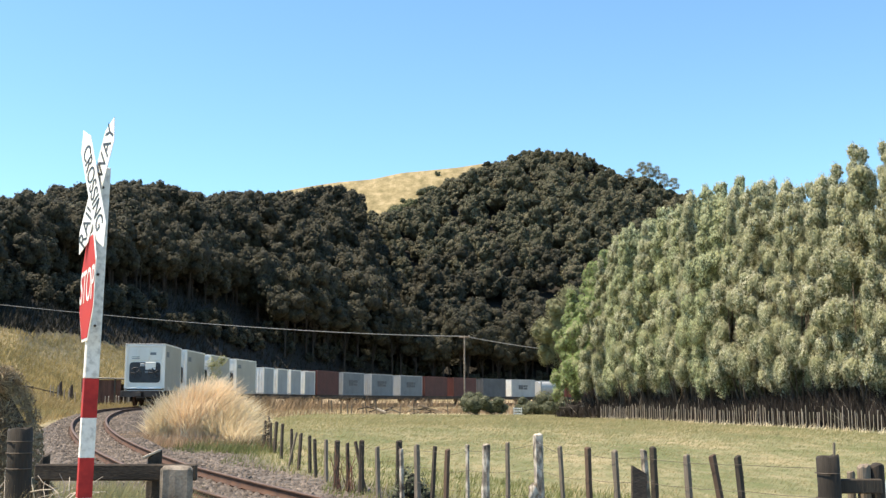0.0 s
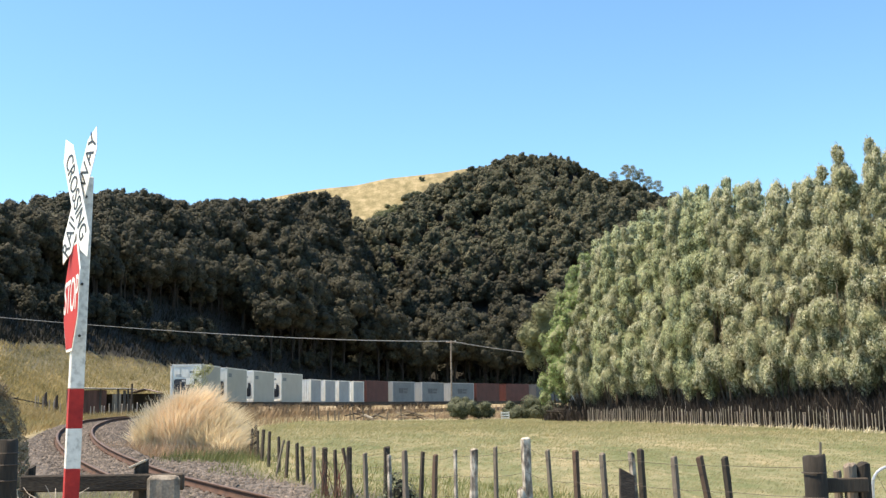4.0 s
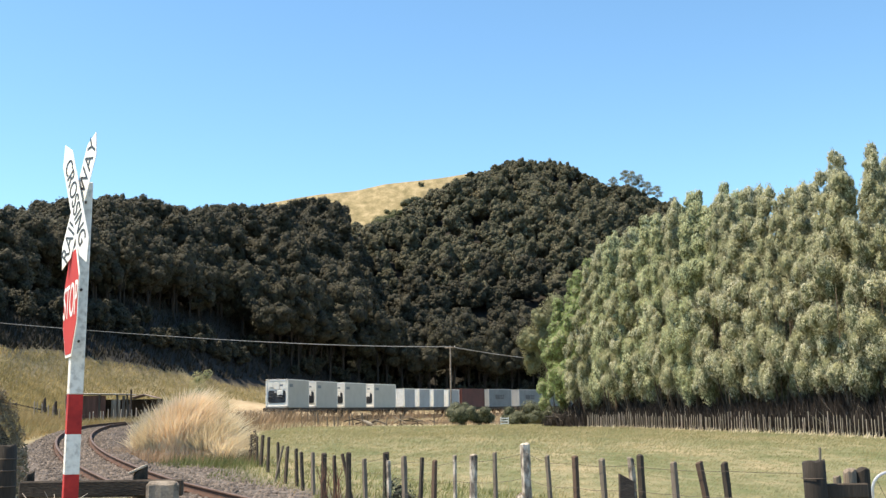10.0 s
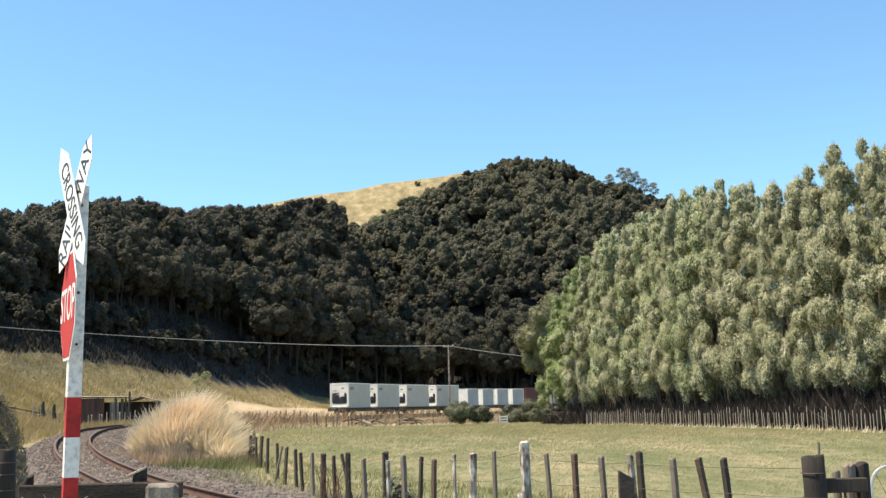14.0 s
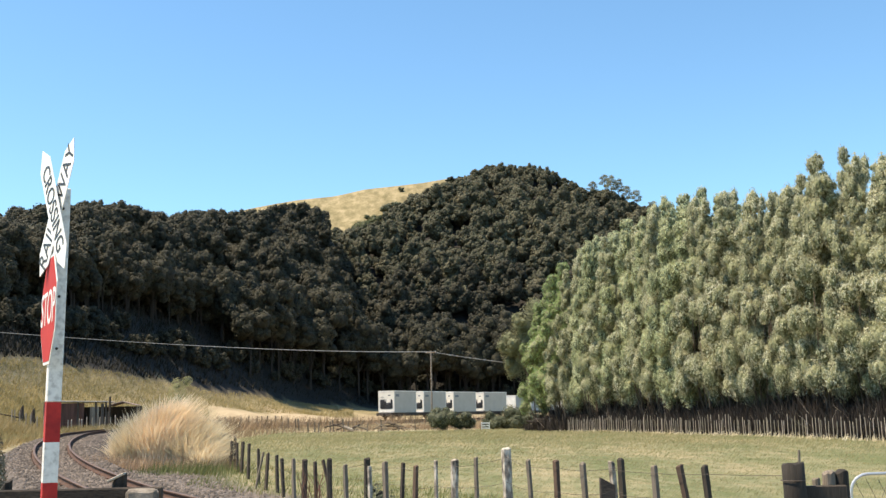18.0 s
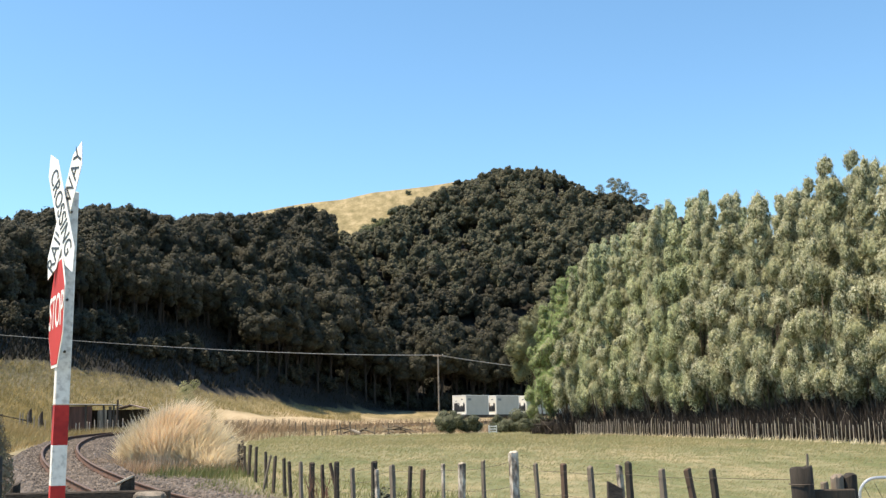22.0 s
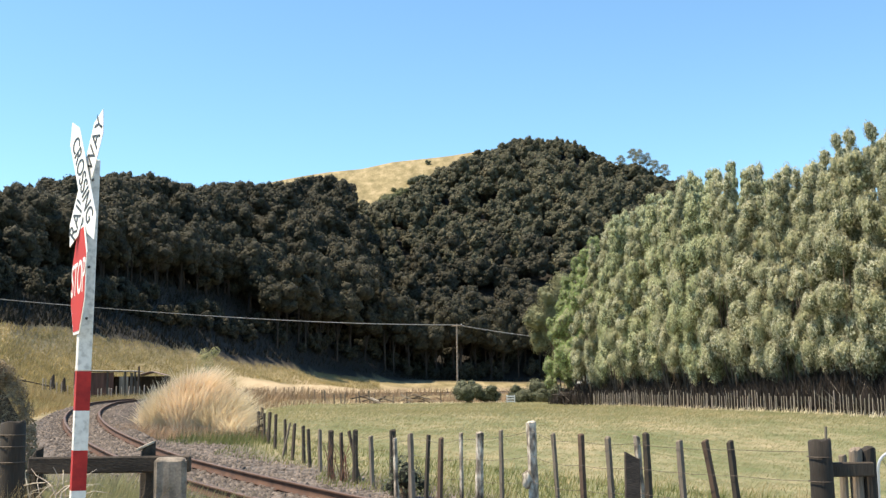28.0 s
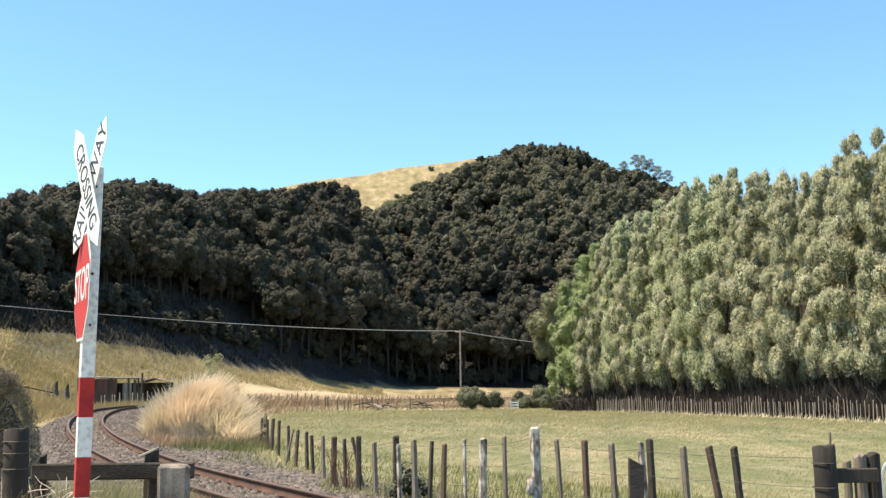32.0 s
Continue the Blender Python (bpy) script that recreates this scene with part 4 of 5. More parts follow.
# ---- near fences ----
def build_paddock_fence():
    # along the paddock from beside the plume grass to the gate: x, y, width, height, lean, timber
    posts = [(-5.41, 33, .10, 1.0, .02, 'd'), (-5.08, 32, .09, .95, 0, 'd'), (-4.76, 31, .11, 1.0, .05, 'd'), (-4.22, 28.5, .10, 1.0, .02, 'd'),
             (-3.70, 26.5, .09, .92, -.02, 'd'), (-3.40, 25.2, .06, .88, .22, 'o'), (-3.24, 24.8, .09, .86, .06, 'd'), (-2.95, 24, .09, .83, -.03, 'd'),
             (-2.72, 23, .09, .8, -.05, 'd'), (-2.37, 22, .10, .82, -.02, 'o'), (-2.02, 20.8, .16, .84, .02, 'd'), (-1.76, 20, .08, .82, -.03, 'd'),
             (-1.60, 19.8, .06, .86, -.22, 'r'), (-1.46, 19.5, .15, .89, .0, 'd'), (-1.15, 19, .10, .8, -.03, 'o'), (-0.71, 17.5, .15, .95, 0, 'd'),
             (-0.64, 16.6, .07, .86, -.03, 'w'), (-0.38, 15.8, .10, .96, -.02, 'o'), (-0.11, 15, .07, .98, .05, 'd'), (0.06, 14.4, .07, .96, .03, 'r'),
             (0.31, 13.8, .05, 1.05, .0, 'w'), (0.53, 13.3, .12, 1.07, .02, 'w'), (0.76, 12.8, .06, 1.11, 0, 'o'), (1.08, 12.4, .14, 1.21, -.02, 'w'),
             (1.30, 12.1, .06, 1.1, -.05, 'o'), (1.57, 11.8, .07, 1.1, -.02, 'r'), (1.83, 11.6, .08, 1.07, -.04, 'o'), (2.20, 11.4, .09, 1.11, -.02, 'd'),
             (2.12, 11.5, .07, 1.08, -.06, 'w'), (2.46, 11, .08, 1.06, -.04, 'o'), (2.67, 10.8, .07, 1.06, -.16, 'r'), (2.84, 10.5, .08, 1.07, -.08, 'd')]
    mats = {'d': (DARK_WOOD, "dark tarred"), 'o': (OLD_WOOD, "weathered grey"), 'w': (WHITE_WOOD, "flaking whitish"), 'r': (RED_WOOD, "reddish brown")}
    fence = thing("paddock_fence", "old post and wire fence of odd leaning posts beside pasture", "fence")
    for i, (x, y, w, h, lean, kind) in enumerate(posts):
        z = ground_at(x, y)
        w *= 0.76 if kind in 'do' else 0.9
        sides = 7 if w > 0.1 else 4
        part("fence_post", rough_post(i, w * (1.25 if sides == 4 else 1.0), h - z, sides, (lean, 0), 0.92, 0.05, 0.07 if kind in 'wo' else 0.03, 8, (0.9, 1.08), random.Random(i).uniform(1.35, 1.62)), mats[kind][0], fence, mats[kind][1] + " fence post", pose(x - lean * (h - z), y, z))
    lump = bmesh.new()
    bmesh.ops.create_icosphere(lump, subdivisions=2, radius=1, matrix=Matrix.LocRotScale((0, 0, 0), None, (0.055, 0.06, 0.11)))
    for v in lump.verts:
        v.co *= 1 + 0.12 * math.sin(40 * v.co.x + 55 * v.co.z)
    part("burl", mesh_of("burl", lump, WHITE_WOOD, True), WHITE_WOOD, fence, "knotted whitish burl", pose(1.02, 12.37, 0.58))
    for level, drop in ((0.93, 0.006), (0.70, 0.01), (0.46, 0.01)):
        bm = bmesh.new()
        for (x0, y0, _, h0, _, _), (x1, y1, _, h1, _, _) in zip(posts, posts[1:] + [(3.34, 9.5, .2, 1.1, 0, 'd')]):
            if math.hypot(x1 - x0, y1 - y0) < 0.2:
                continue
            a, b = Vector((x0, y0 - 0.06, h0 * level)), Vector((x1, y1 - 0.06, h1 * level))
            m = (a + b) / 2 - Vector((0, 0, drop))
            rod(bm, a, m, 0.0022, sides=4)
            rod(bm, m, b, 0.0022, sides=4)
        part("fence_wire", bm, WIRE, fence)


build_paddock_fence()


def build_gateway():
    z = ground_at(3.34, 9.5)
    strainer = thing("strainer_post", "thick round dark timber gatepost with wire round it", "post", pose(3.37, 9.5, z))
    part("post", mesh_of("post", rough_post(70, 0.2, 1.12 - z, 18, (-0.01, 0), 0.98, 0.02, 0.0, 6, (0.97, 1.03)), TARRED, True), TARRED, strainer)
    part("iron_pin", rod(bmesh.new(), (0.045, 0, 1.10 - z), (0.05, 0, 1.24 - z), 0.012, sides=6), OLD_WOOD, strainer)
    for h in (0.98 - z, 0.77 - z):
        part("wire_loop", ring(0.104, 0.004, (-0.02, 0, h)), WIRE, strainer)
    rail = thing("gate_rail", "horizontal weathered timber rail between gateposts", "rail", pose(3.64, 9.56, 0))
    part("rail_board", boxed(-0.22, 0.2, -0.03, 0.03, 0.80, 0.925, 0.01), DARK_WOOD, rail)
    for x, w, h in ((3.62, 0.075, 0.97), (3.735, 0.12, 1.02), (3.85, 0.13, 1.03)):
        p = thing("short_post", "short weathered timber gate stub", "post", pose(x, 9.68, ground_at(x, 9.68)), "gate stubs")
        part("post", rough_post(int(x * 100), w, h - ground_at(x, 9.68), 12, (0, 0), 0.97, 0.08, 0.0, 6, (0.94, 1.05)), OLD_WOOD if x < 3.8 else TARRED, p)
    gate = thing("pipe_gate", "galvanised pipe gate with a rounded corner", "gate", pose(3.96, 9.8, 0))
    path = [Vector((0, 0, 0.2))] + [Vector((0.02 + 0.16 - 0.16 * math.cos(a), 0, 0.84 + 0.16 * math.sin(a))) for a in np.linspace(0, math.pi / 2, 7)] + [Vector((2.4, 0.5, 1.0))]
    bm = bmesh.new()
    for a, b in zip(path, path[1:]):
        rod(bm, a, b, 0.014, sides=8)
    part("pipe_frame", bm, HOOP, gate)
    bm = bmesh.new()
    for i in range(16):
        x = 0.12 * i + 0.06
        rod(bm, (x, x * 0.2, 0.25), (x + 0.35, x * 0.2 + 0.07, 0.95), 0.0025, sides=4)
        rod(bm, (x + 0.35, x * 0.2 + 0.07, 0.25), (x, x * 0.2, 0.95), 0.0025, sides=4)
    part("mesh_infill", bm, WIRE, gate)
    board = thing("leaning_board", "dark brown plank leaning on the wire fence", "plank", pose(1.98, 11.1, 0, -6, 3, 8))
    plank = boxed(-0.08, 0.08, -0.02, 0.02, -0.05, 0.95, 0.006)
    for v in plank.verts:
        if v.co.z > 0.9:
            v.co.z -= 0.5 * (v.co.x + 0.08)
    part("plank", plank, BROWN_WOOD, board)


build_gateway()


def build_dead_bramble():
    rng = random.Random(19)
    heap = thing("dead_bramble", "reddish brown dead stalks leaning in the wire fence", "weeds", pose(-1.78, 19.85, ground_at(-1.78, 19.85)))
    for i in range(16):
        bm, foot = bmesh.new(), Vector((rng.uniform(-0.2, 0.28), rng.uniform(-0.1, 0.1), 0))
        mid = foot + Vector((rng.uniform(-0.12, 0.08), rng.uniform(-0.05, 0.05), rng.uniform(0.35, 0.5)))
        tip = mid + Vector((rng.uniform(-0.2, 0.15), rng.uniform(-0.05, 0.05), rng.uniform(0.15, 0.42)))
        rod(bm, foot, mid, 0.009, 0.007, 5)
        rod(bm, mid, tip, 0.007, 0.003, 5)
        part("stalk", bm, STALK, heap)


STALK = material("dead red stalks", (0.10, 0.045, 0.028), (0.26, 0.13, 0.085), 3, 0.9, spread=0.3)
build_dead_bramble()


def build_crossing_barrier():
    post = thing("end_post", "stout dark round timber post with wire bands", "post", pose(-3.31, 8.5, 0))
    part("post", mesh_of("post", rough_post(81, 0.19, 1.38, 16, (0.0, 0), 0.98, 0.02, 0.0, 6, (0.95, 1.04)), TARRED, True), TARRED, post)
    for h in (1.2, 1.29, 1.08):
        part("wire_band", ring(0.1, 0.004, (0, 0, h)), WIRE, post)
    rail = thing("barrier", "low weathered timber barrier beside the track", "barrier", pose(0, 9.0, 0))
    part("barrier_rail", boxed(-3.37, -2.03, -0.025, 0.025, 0.95, 1.085, 0.012), BROWN_WOOD, rail)
    for x, w, h in ((-3.35, 0.10, 1.13), (-2.43, 0.13, 1.15)):
        part("barrier_post", rough_post(int(-x * 50), w, h, 8, (0.02, 0), 0.95, 0.3), BROWN_WOOD, rail, m=pose(x, 0.1, 0))
    part("cap_strip", boxed(-0.09, 0.06, -0.05, 0.05, 0, 0.02, 0.004), BATTEN, rail, "pale broken cap strip", pose(-2.41, 0.09, 1.16, 0, -24, 0))
    stub = boxed(-2.31, -2.05, -0.12, -0.03, -0.3, 1.075, 0.03)
    bmesh.ops.subdivide_edges(stub, edges=stub.edges[:], cuts=3, use_grid_fill=True)
    chip = random.Random(8)
    for v in stub.verts:
        v.co += Vector((chip.uniform(-1, 1), chip.uniform(-0.6, 0.6), chip.uniform(-1, 1))) * 0.005
    part("concrete_block", stub, CONCRETE, rail, "stained concrete stub")


build_crossing_barrier()


def build_dead_brush():
    rng = random.Random(52)
    heap = thing("dead_brush", "pale dead twigs tangled against the barrier", "branches", pose(-3.2, 8.75, 0.0))
    for i in range(64):
        bm = bmesh.new()
        p = Vector((rng.uniform(-0.5, 0.35), rng.uniform(-0.12, 0.15), rng.uniform(0.55, 0.85)))
        way = Vector((rng.uniform(-0.6, 1.0), rng.uniform(-0.4, 0.4), rng.uniform(0.1, 0.9))).normalized() * rng.uniform(0.05, 0.1)
        p0, r = p - Vector((way.x * 2, way.y, p.z)), rng.uniform(0.003, 0.008)
        rod(bm, p0, p, r, r, 4)
        for j in range(4):
            q = p + way
            rod(bm, p, q, r, r * 0.8, 4)
            p, r = q, r * 0.8
            way += Vector((rng.uniform(-1, 1), rng.uniform(-1, 1), rng.uniform(-1.2, 0.6))) * 0.035
        part("twig", bm, BATTEN, heap)


build_dead_brush()


# ---- train ----
MOVING = []          # things on the railway: object, metres ahead of the train's tail, height over the rail
TAIL, PACE = 30.2, 4.42   # where the tail is at 0 s, and metres a second


def container_shell(root, length, tall, mat, ribbed=True, trim=None):
    """A freight box: x along it (tail end at -length / 2), walls with upright corrugations, posts, rails, roof."""
    w, half = 1.219, length / 2
    post = mesh_of("corner_post", boxed(-0.08, 0.08, -0.08, 0.08, 0, tall, 0.012), trim or mat)
    for x in (-half + 0.08, half - 0.08):
        for y in (-w + 0.08, w - 0.08):
            part("corner_post", post, trim or mat, root, m=pose(x, y, 0))
    for y in (-w, w):
        bm = bmesh.new()
        if ribbed:
            n = int((length - 0.3) / 0.28)
            xs, deep = [], []
            for i in range(n):
                x = -half + 0.15 + i * (length - 0.3) / n
                p = (length - 0.3) / n
                xs += [x, x + p * 0.4, x + p * 0.5, x + p * 0.9]
                deep += [0.045, 0.045, 0.012, 0.012]
            xs.append(half - 0.15)
            deep.append(0.045)
        else:
            xs, deep = [-half + 0.1, half - 0.1], [0.012, 0.012]
        side = 1 if y > 0 else -1
        low = [bm.verts.new((x, y - side * d, 0.15)) for x, d in zip(xs, deep)]
        high = [bm.verts.new((x, y - side * d, tall - 0.1)) for x, d in zip(xs, deep)]
        for i in range(len(xs) - 1):
            bm.faces.new((low[i], low[i + 1], high[i + 1], high[i]))
        part("side_wall", bm, mat, root)
        bm = boxed(-half, half, y - side * 0.08 if side > 0 else y, y if side > 0 else y + 0.08, 0, 0.16, 0.01)
        part("bottom_rail", bm, mat, root)
        part("top_rail", boxed(-half, half, y - side * 0.06 if side > 0 else y, y if side > 0 else y + 0.06, tall - 0.1, tall, 0.01), trim or mat, root)
    part("roof", boxed(-half, half, -w + 0.05, w - 0.05, tall - 0.05, tall - 0.01), trim or mat, root)
    part("floor", boxed(-half, half, -w + 0.05, w - 0.05, 0.03, 0.12), mat, root)


def end_ribs(root, length, tall, mat, at, label=""):
    """An upright corrugated end wall."""
    x, bm = at * length / 2, bmesh.new()
    ys, deep = [], []
    for i in range(8):
        y = -1.08 + 0.27 * i
        ys += [y, y + 0.1, y + 0.135, y + 0.235]
        deep += [0.07, 0.07, 0.015, 0.015]
    ys.append(1.08)
    deep.append(0.07)
    low = [bm.verts.new((x - at * d, y, 0.1)) for y, d in zip(ys, deep)]
    high = [bm.verts.new((x - at * d, y, tall - 0.06)) for y, d in zip(ys, deep)]
    for i in range(len(ys) - 1):
        bm.faces.new((low[i], low[i + 1], high[i + 1], high[i]))
    part("end_wall", bm, mat, root, label)


def reefer():
    root = thing("refrigerated_container", "white refrigerated container with black cooling unit", "container", group="refrigerated containers")
    length, tall = 6.06, 2.9
    # walls take the shade-darkened tone, posts and ends the plain white
    container_shell(root, length, tall, REEFER_SHADED_SIDE, ribbed=False, trim=REEFER_WHITE)
    x = -length / 2
    part("end_header", boxed(x, x + 0.09, -1.2, 1.2, tall - 0.16, tall, 0.01), SIGN_WHITE, root)
    part("end_sill", boxed(x, x + 0.09, -1.2, 1.2, 0, 0.2, 0.01), SIGN_WHITE, root)
    part("end_wall", boxed(x + 0.05, x + 0.12, -1.1, 1.1, 0.15, tall - 0.12), REEFER_WHITE, root)
    part("far_end_wall", boxed(-x - 0.08, -x - 0.01, -1.13, 1.13, 0.1, tall - 0.06), REEFER_WHITE, root)
    # the cooling unit: a dark rounded recess with two fan rings, a control box and a grille
    bm = bmesh.new()
    pts = []
    for cy, cz, a0 in ((0.74, 0.70, -90), (0.74, 1.55, 0), (-0.74, 1.55, 90), (-0.74, 0.70, 180)):
        for i in range(7):
            a = radians(a0 + 15 * i)
            pts.append((cy + 0.2 * math.cos(a), cz + 0.2 * math.sin(a)))
    face = bm.faces.new([bm.verts.new((x + 0.045, y, z)) for y, z in pts])
    made = bmesh.ops.extrude_face_region(bm, geom=[face])
    for v in made["geom"]:
        if isinstance(v, bmesh.types.BMVert):
            v.co.x -= 0.03
    unit = part("cooling_unit", bm, UNIT_DARK, root, "black machinery panel")
    for y in (-0.55, 0.55):
        part("fan_ring", ring(0.34, 0.03, (x + 0.01, y, 1.08), "x"), UNIT_DARK, unit)
        fan = bmesh.new()
        for i in range(5):
            a = 2 * math.pi * i / 5
            rod(fan, (x + 0.012, y, 1.08), (x + 0.012, y + 0.3 * math.cos(a), 1.08 + 0.3 * math.sin(a)), 0.05, 0.07, 5)
        part("fan", fan, UNIT_DARK, unit)
    part("compressor_cover", boxed(x - 0.015, x + 0.03, -0.66, -0.02, 1.3, 1.76, 0.03), REEFER_WHITE, unit, "white compressor cover")
    part("control_box", boxed(x - 0.02, x + 0.03, 0.02, 0.3, 1.5, 1.68, 0.02), SILVER, unit, "pale grey control box")
    part("service_panel", boxed(x + 0.0, x + 0.04, -0.3, 0.0, 1.1, 1.22, 0.01), SLATE, unit)
    for a, b in ((-1.0, -0.35), (-0.25, 0.35), (0.45, 1.0)):
        part("evaporator_panel", boxed(x + 0.025, x + 0.055, a, b, 1.86, 2.62, 0.02), REEFER_WHITE, root)
    for a, b, low, high in ((-0.65, -0.3, 2.2, 2.36), (0.35, 0.8, 1.96, 2.0), (0.35, 0.8, 2.06, 2.1)):
        part("marking", boxed(x + 0.015, x + 0.03, a, b, low, high), SLATE, root, "small grey marking bar")
    part("side_marking", boxed(x + 0.5, x + 1.35, -1.225, -1.205, 2.1, 2.42), SLATE, root, "grey marking block")
    return root


def dry_box(length, tall, mat, name, label, end_mat=None, logo=False, group="freight containers", trim=None):
    root = thing(name, label, "container", group=group)
    container_shell(root, length, tall, mat, trim=trim)
    for at in (-1, 1):
        end_ribs(root, length, tall, end_mat or mat, at)
    if logo:
        for a, b, low, high in ((-1.3, -0.2, 1.1, 1.75), (-0.05, 0.5, 1.45, 1.75), (-0.05, 0.95, 1.1, 1.36), (0.6, 1.0, 1.45, 1.75)):
            part("side_marking", boxed(a, b, -1.235, -1.215, low, high), CHARCOAL, root, "dark block marking")
    return root


def flat_wagon(length):
    root = thing("flat_wagon", "dirty steel container flat wagon on two bogies", "wagon", group="train wagons")
    half = length / 2
    deck = boxed(-half, half, -1.15, 1.15, 0.86, 0.94, 0.01)
    part("deck", deck, STEEL_DARK, root)
    for y in (-1.1, 1.0):
        part("side_sill", boxed(-half, half, y, y + 0.1, 0.62, 0.86, 0.01), STEEL_DARK, root)
    part("centre_sill", boxed(-half, half, -0.25, 0.25, 0.5, 0.86, 0.01), STEEL_DARK, root)
    for x in (-half, half - 0.12):
        part("headstock", boxed(x, x + 0.12, -1.2, 1.2, 0.55, 0.9, 0.01), STEEL_DARK, root)
    for x, d in ((-half, -1), (half, 1)):
        bm = rod(bmesh.new(), (x, 0, 0.72), (x + d * 0.45, 0, 0.72), 0.09, 0.07, 8)
        box(bm, x + d * 0.45 - 0.1, x + d * 0.45 + 0.1, -0.14, 0.14, 0.6, 0.86, 0.02)
        part("coupler", bm, STEEL_DARK, root)
    wheel = bmesh.new()
    rod(wheel, (0, -0.06, 0), (0, 0.06, 0), 0.40, 0.40, 20)
    rod(wheel, (0, -0.08, 0), (0, -0.06, 0), 0.43, 0.43, 20)
    wheel = mesh_of("wheel", wheel, RUST)
    axle = mesh_of("axle", rod(bmesh.new(), (0, -0.75, 0), (0, 0.75, 0), 0.06, sides=8), STEEL_DARK)
    for bx in (-half + 2.1, half - 2.1):
        bm = boxed(-0.3, 0.3, -0.9, 0.9, 0.4, 0.55, 0.02)
        for y in (-0.86, 0.76):
            box(bm, -1.15, 1.15, y, y + 0.1, 0.38, 0.56, 0.03)
            for x in (-0.85, 0.85):
                box(bm, x - 0.16, x + 0.16, y - 0.03, y + 0.13, 0.28, 0.5, 0.02)
        bogie = part("bogie", bm, STEEL_DARK, root, m=pose(bx, 0, 0))
        for x in (-0.85, 0.85):
            part("axle", axle, STEEL_DARK, bogie, m=pose(x, 0, 0.42))
            part("wheel", wheel, RUST, bogie, m=pose(x, -0.56, 0.42))
            part("wheel", wheel, RUST, bogie, m=pose(x, 0.56, 0.42, 0, 0, 180))
    return root


def tank():
    root = thing("tank_container", "white cylindrical tank in a steel frame", "container", group="freight containers")
    bm = rod(bmesh.new(), (-2.9, 0, 1.3), (2.9, 0, 1.3), 1.1, 1.1, 28)
    part("tank_barrel", bm, SILVER, root)
    bar = mesh_of("frame_bar", boxed(-0.07, 0.07, -0.07, 0.07, 0, 2.59, 0.01), SLATE)
    for x in (-2.96, 2.96):
        for y in (-1.14, 1.14):
            part("frame_bar", bar, SLATE, root, m=pose(x, y, 0))
    for y in (-1.14, 1.14):
        for z in (0.07, 2.5):
            part("frame_rail", boxed(-2.96, 2.96, y - 0.05, y + 0.05, z - 0.05, z + 0.05), SLATE, root)
    return root


def build_train():
    deck = 0.94
    cool = reefer()
    plan = [(cool, 3.03)]
    plan += [(copy_thing(cool, pose(0, 0, 0)), 3.03 + d) for d in (8.1, 16.2, 24.4)]
    short = dry_box(2.99, 2.44, SILVER, "short_container", "short pale grey ribbed freight box", SIGN_WHITE, group="short containers", trim=REEFER_WHITE)
    plan += [(short, 34.3)] + [(copy_thing(short, pose(0, 0, 0)), 34.3 + d) for d in (4.1, 8.0, 12.1)]
    red = dry_box(6.06, 2.59, MAROON, "freight_container", "red oxide corrugated freight container")
    plan += [(red, 51.7)]
    # one grey split in two: darker sides for shade, paler ends for sun
    grey = dry_box(6.06, 2.59, SLATE, "freight_container", "blue grey freight container with dark markings", SILVER, True, trim=SILVER)
    plan += [(grey, 59.0)] + [(copy_thing(grey, pose(0, 0, 0)), 59.0 + d) for d in (8.1, 16.2)]
    plan += [(copy_thing(red, pose(0, 0, 0)), 82.0), (copy_thing(red, pose(0, 0, 0)), 90.0)]
    dark = dry_box(6.06, 2.59, CHARCOAL, "freight_container", "charcoal corrugated freight container")
    pale = dry_box(6.06, 2.59, SILVER, "freight_container", "pale grey freight container with a dark mark", SIGN_WHITE, True)
    plan += [(dark, 98.0), (pale, 105.8), (tank(), 113.6), (copy_thing(red, pose(0, 0, 0)), 121.6)]
    MOVING.extend((ob, ahead, deck) for ob, ahead in plan)
    wagon = flat_wagon(14.9)
    MOVING.append((wagon, 7.08, 0.0))
    for ahead in (23.3, 40.4, 55.4, 71.1, 86.0, 101.9, 117.6):
        MOVING.append((copy_thing(wagon, pose(0, 0, 0)), ahead, 0.0))


build_train()


# ---- plume grass and scrub ----
def plume_blades(rng, centre, wide, deep, tall, count, lean=0.35):
    verts, faces = [], []
    origin = np.array((centre[0], centre[1], ground_at(*centre)))
    for i in range(count):
        a, q = rng.uniform(0, 6.28), math.sqrt(rng.random())
        dx, dy = q * math.cos(a), q * math.sin(a)
        foot = np.array((centre[0] + dx * wide * 0.62, centre[1] + dy * deep * 0.62, 0.0))
        foot[2] = ground_at(foot[0], foot[1]) - 0.05
        h = tall * rng.uniform(0.55, 1.06) * (1.0 - 0.42 * q * q)
        bend = np.array((dx * wide * 0.42 * rng.uniform(0.5, 1.3) + lean * h * rng.uniform(0.1, 1.0) + rng.normal() * 0.22, dy * deep * 0.5 * rng.uniform(0.5, 1.3) + rng.normal() * 0.12, 0))
        turn = rng.uniform(0, 6.28)
        side = np.array((math.cos(turn), math.sin(turn) * 0.5, 0)) * rng.uniform(0.005, 0.011)
        pts = [foot + bend * (u ** 2) + np.array((0, 0, h * (u - 0.16 * u * u * u))) for u in (0, 0.38, 0.72, 1.0)]
        base = len(verts)
        for p, w in zip(pts, (1.0, 1.1, 1.2, 0.25)):
            verts += [p - side * w, p + side * w]
        faces += [(base + 2 * j, base + 2 * j + 1, base + 2 * j + 3, base + 2 * j + 2) for j in range(3)]
    return np.array(verts) - origin, np.array(faces), origin


TUFTS = []


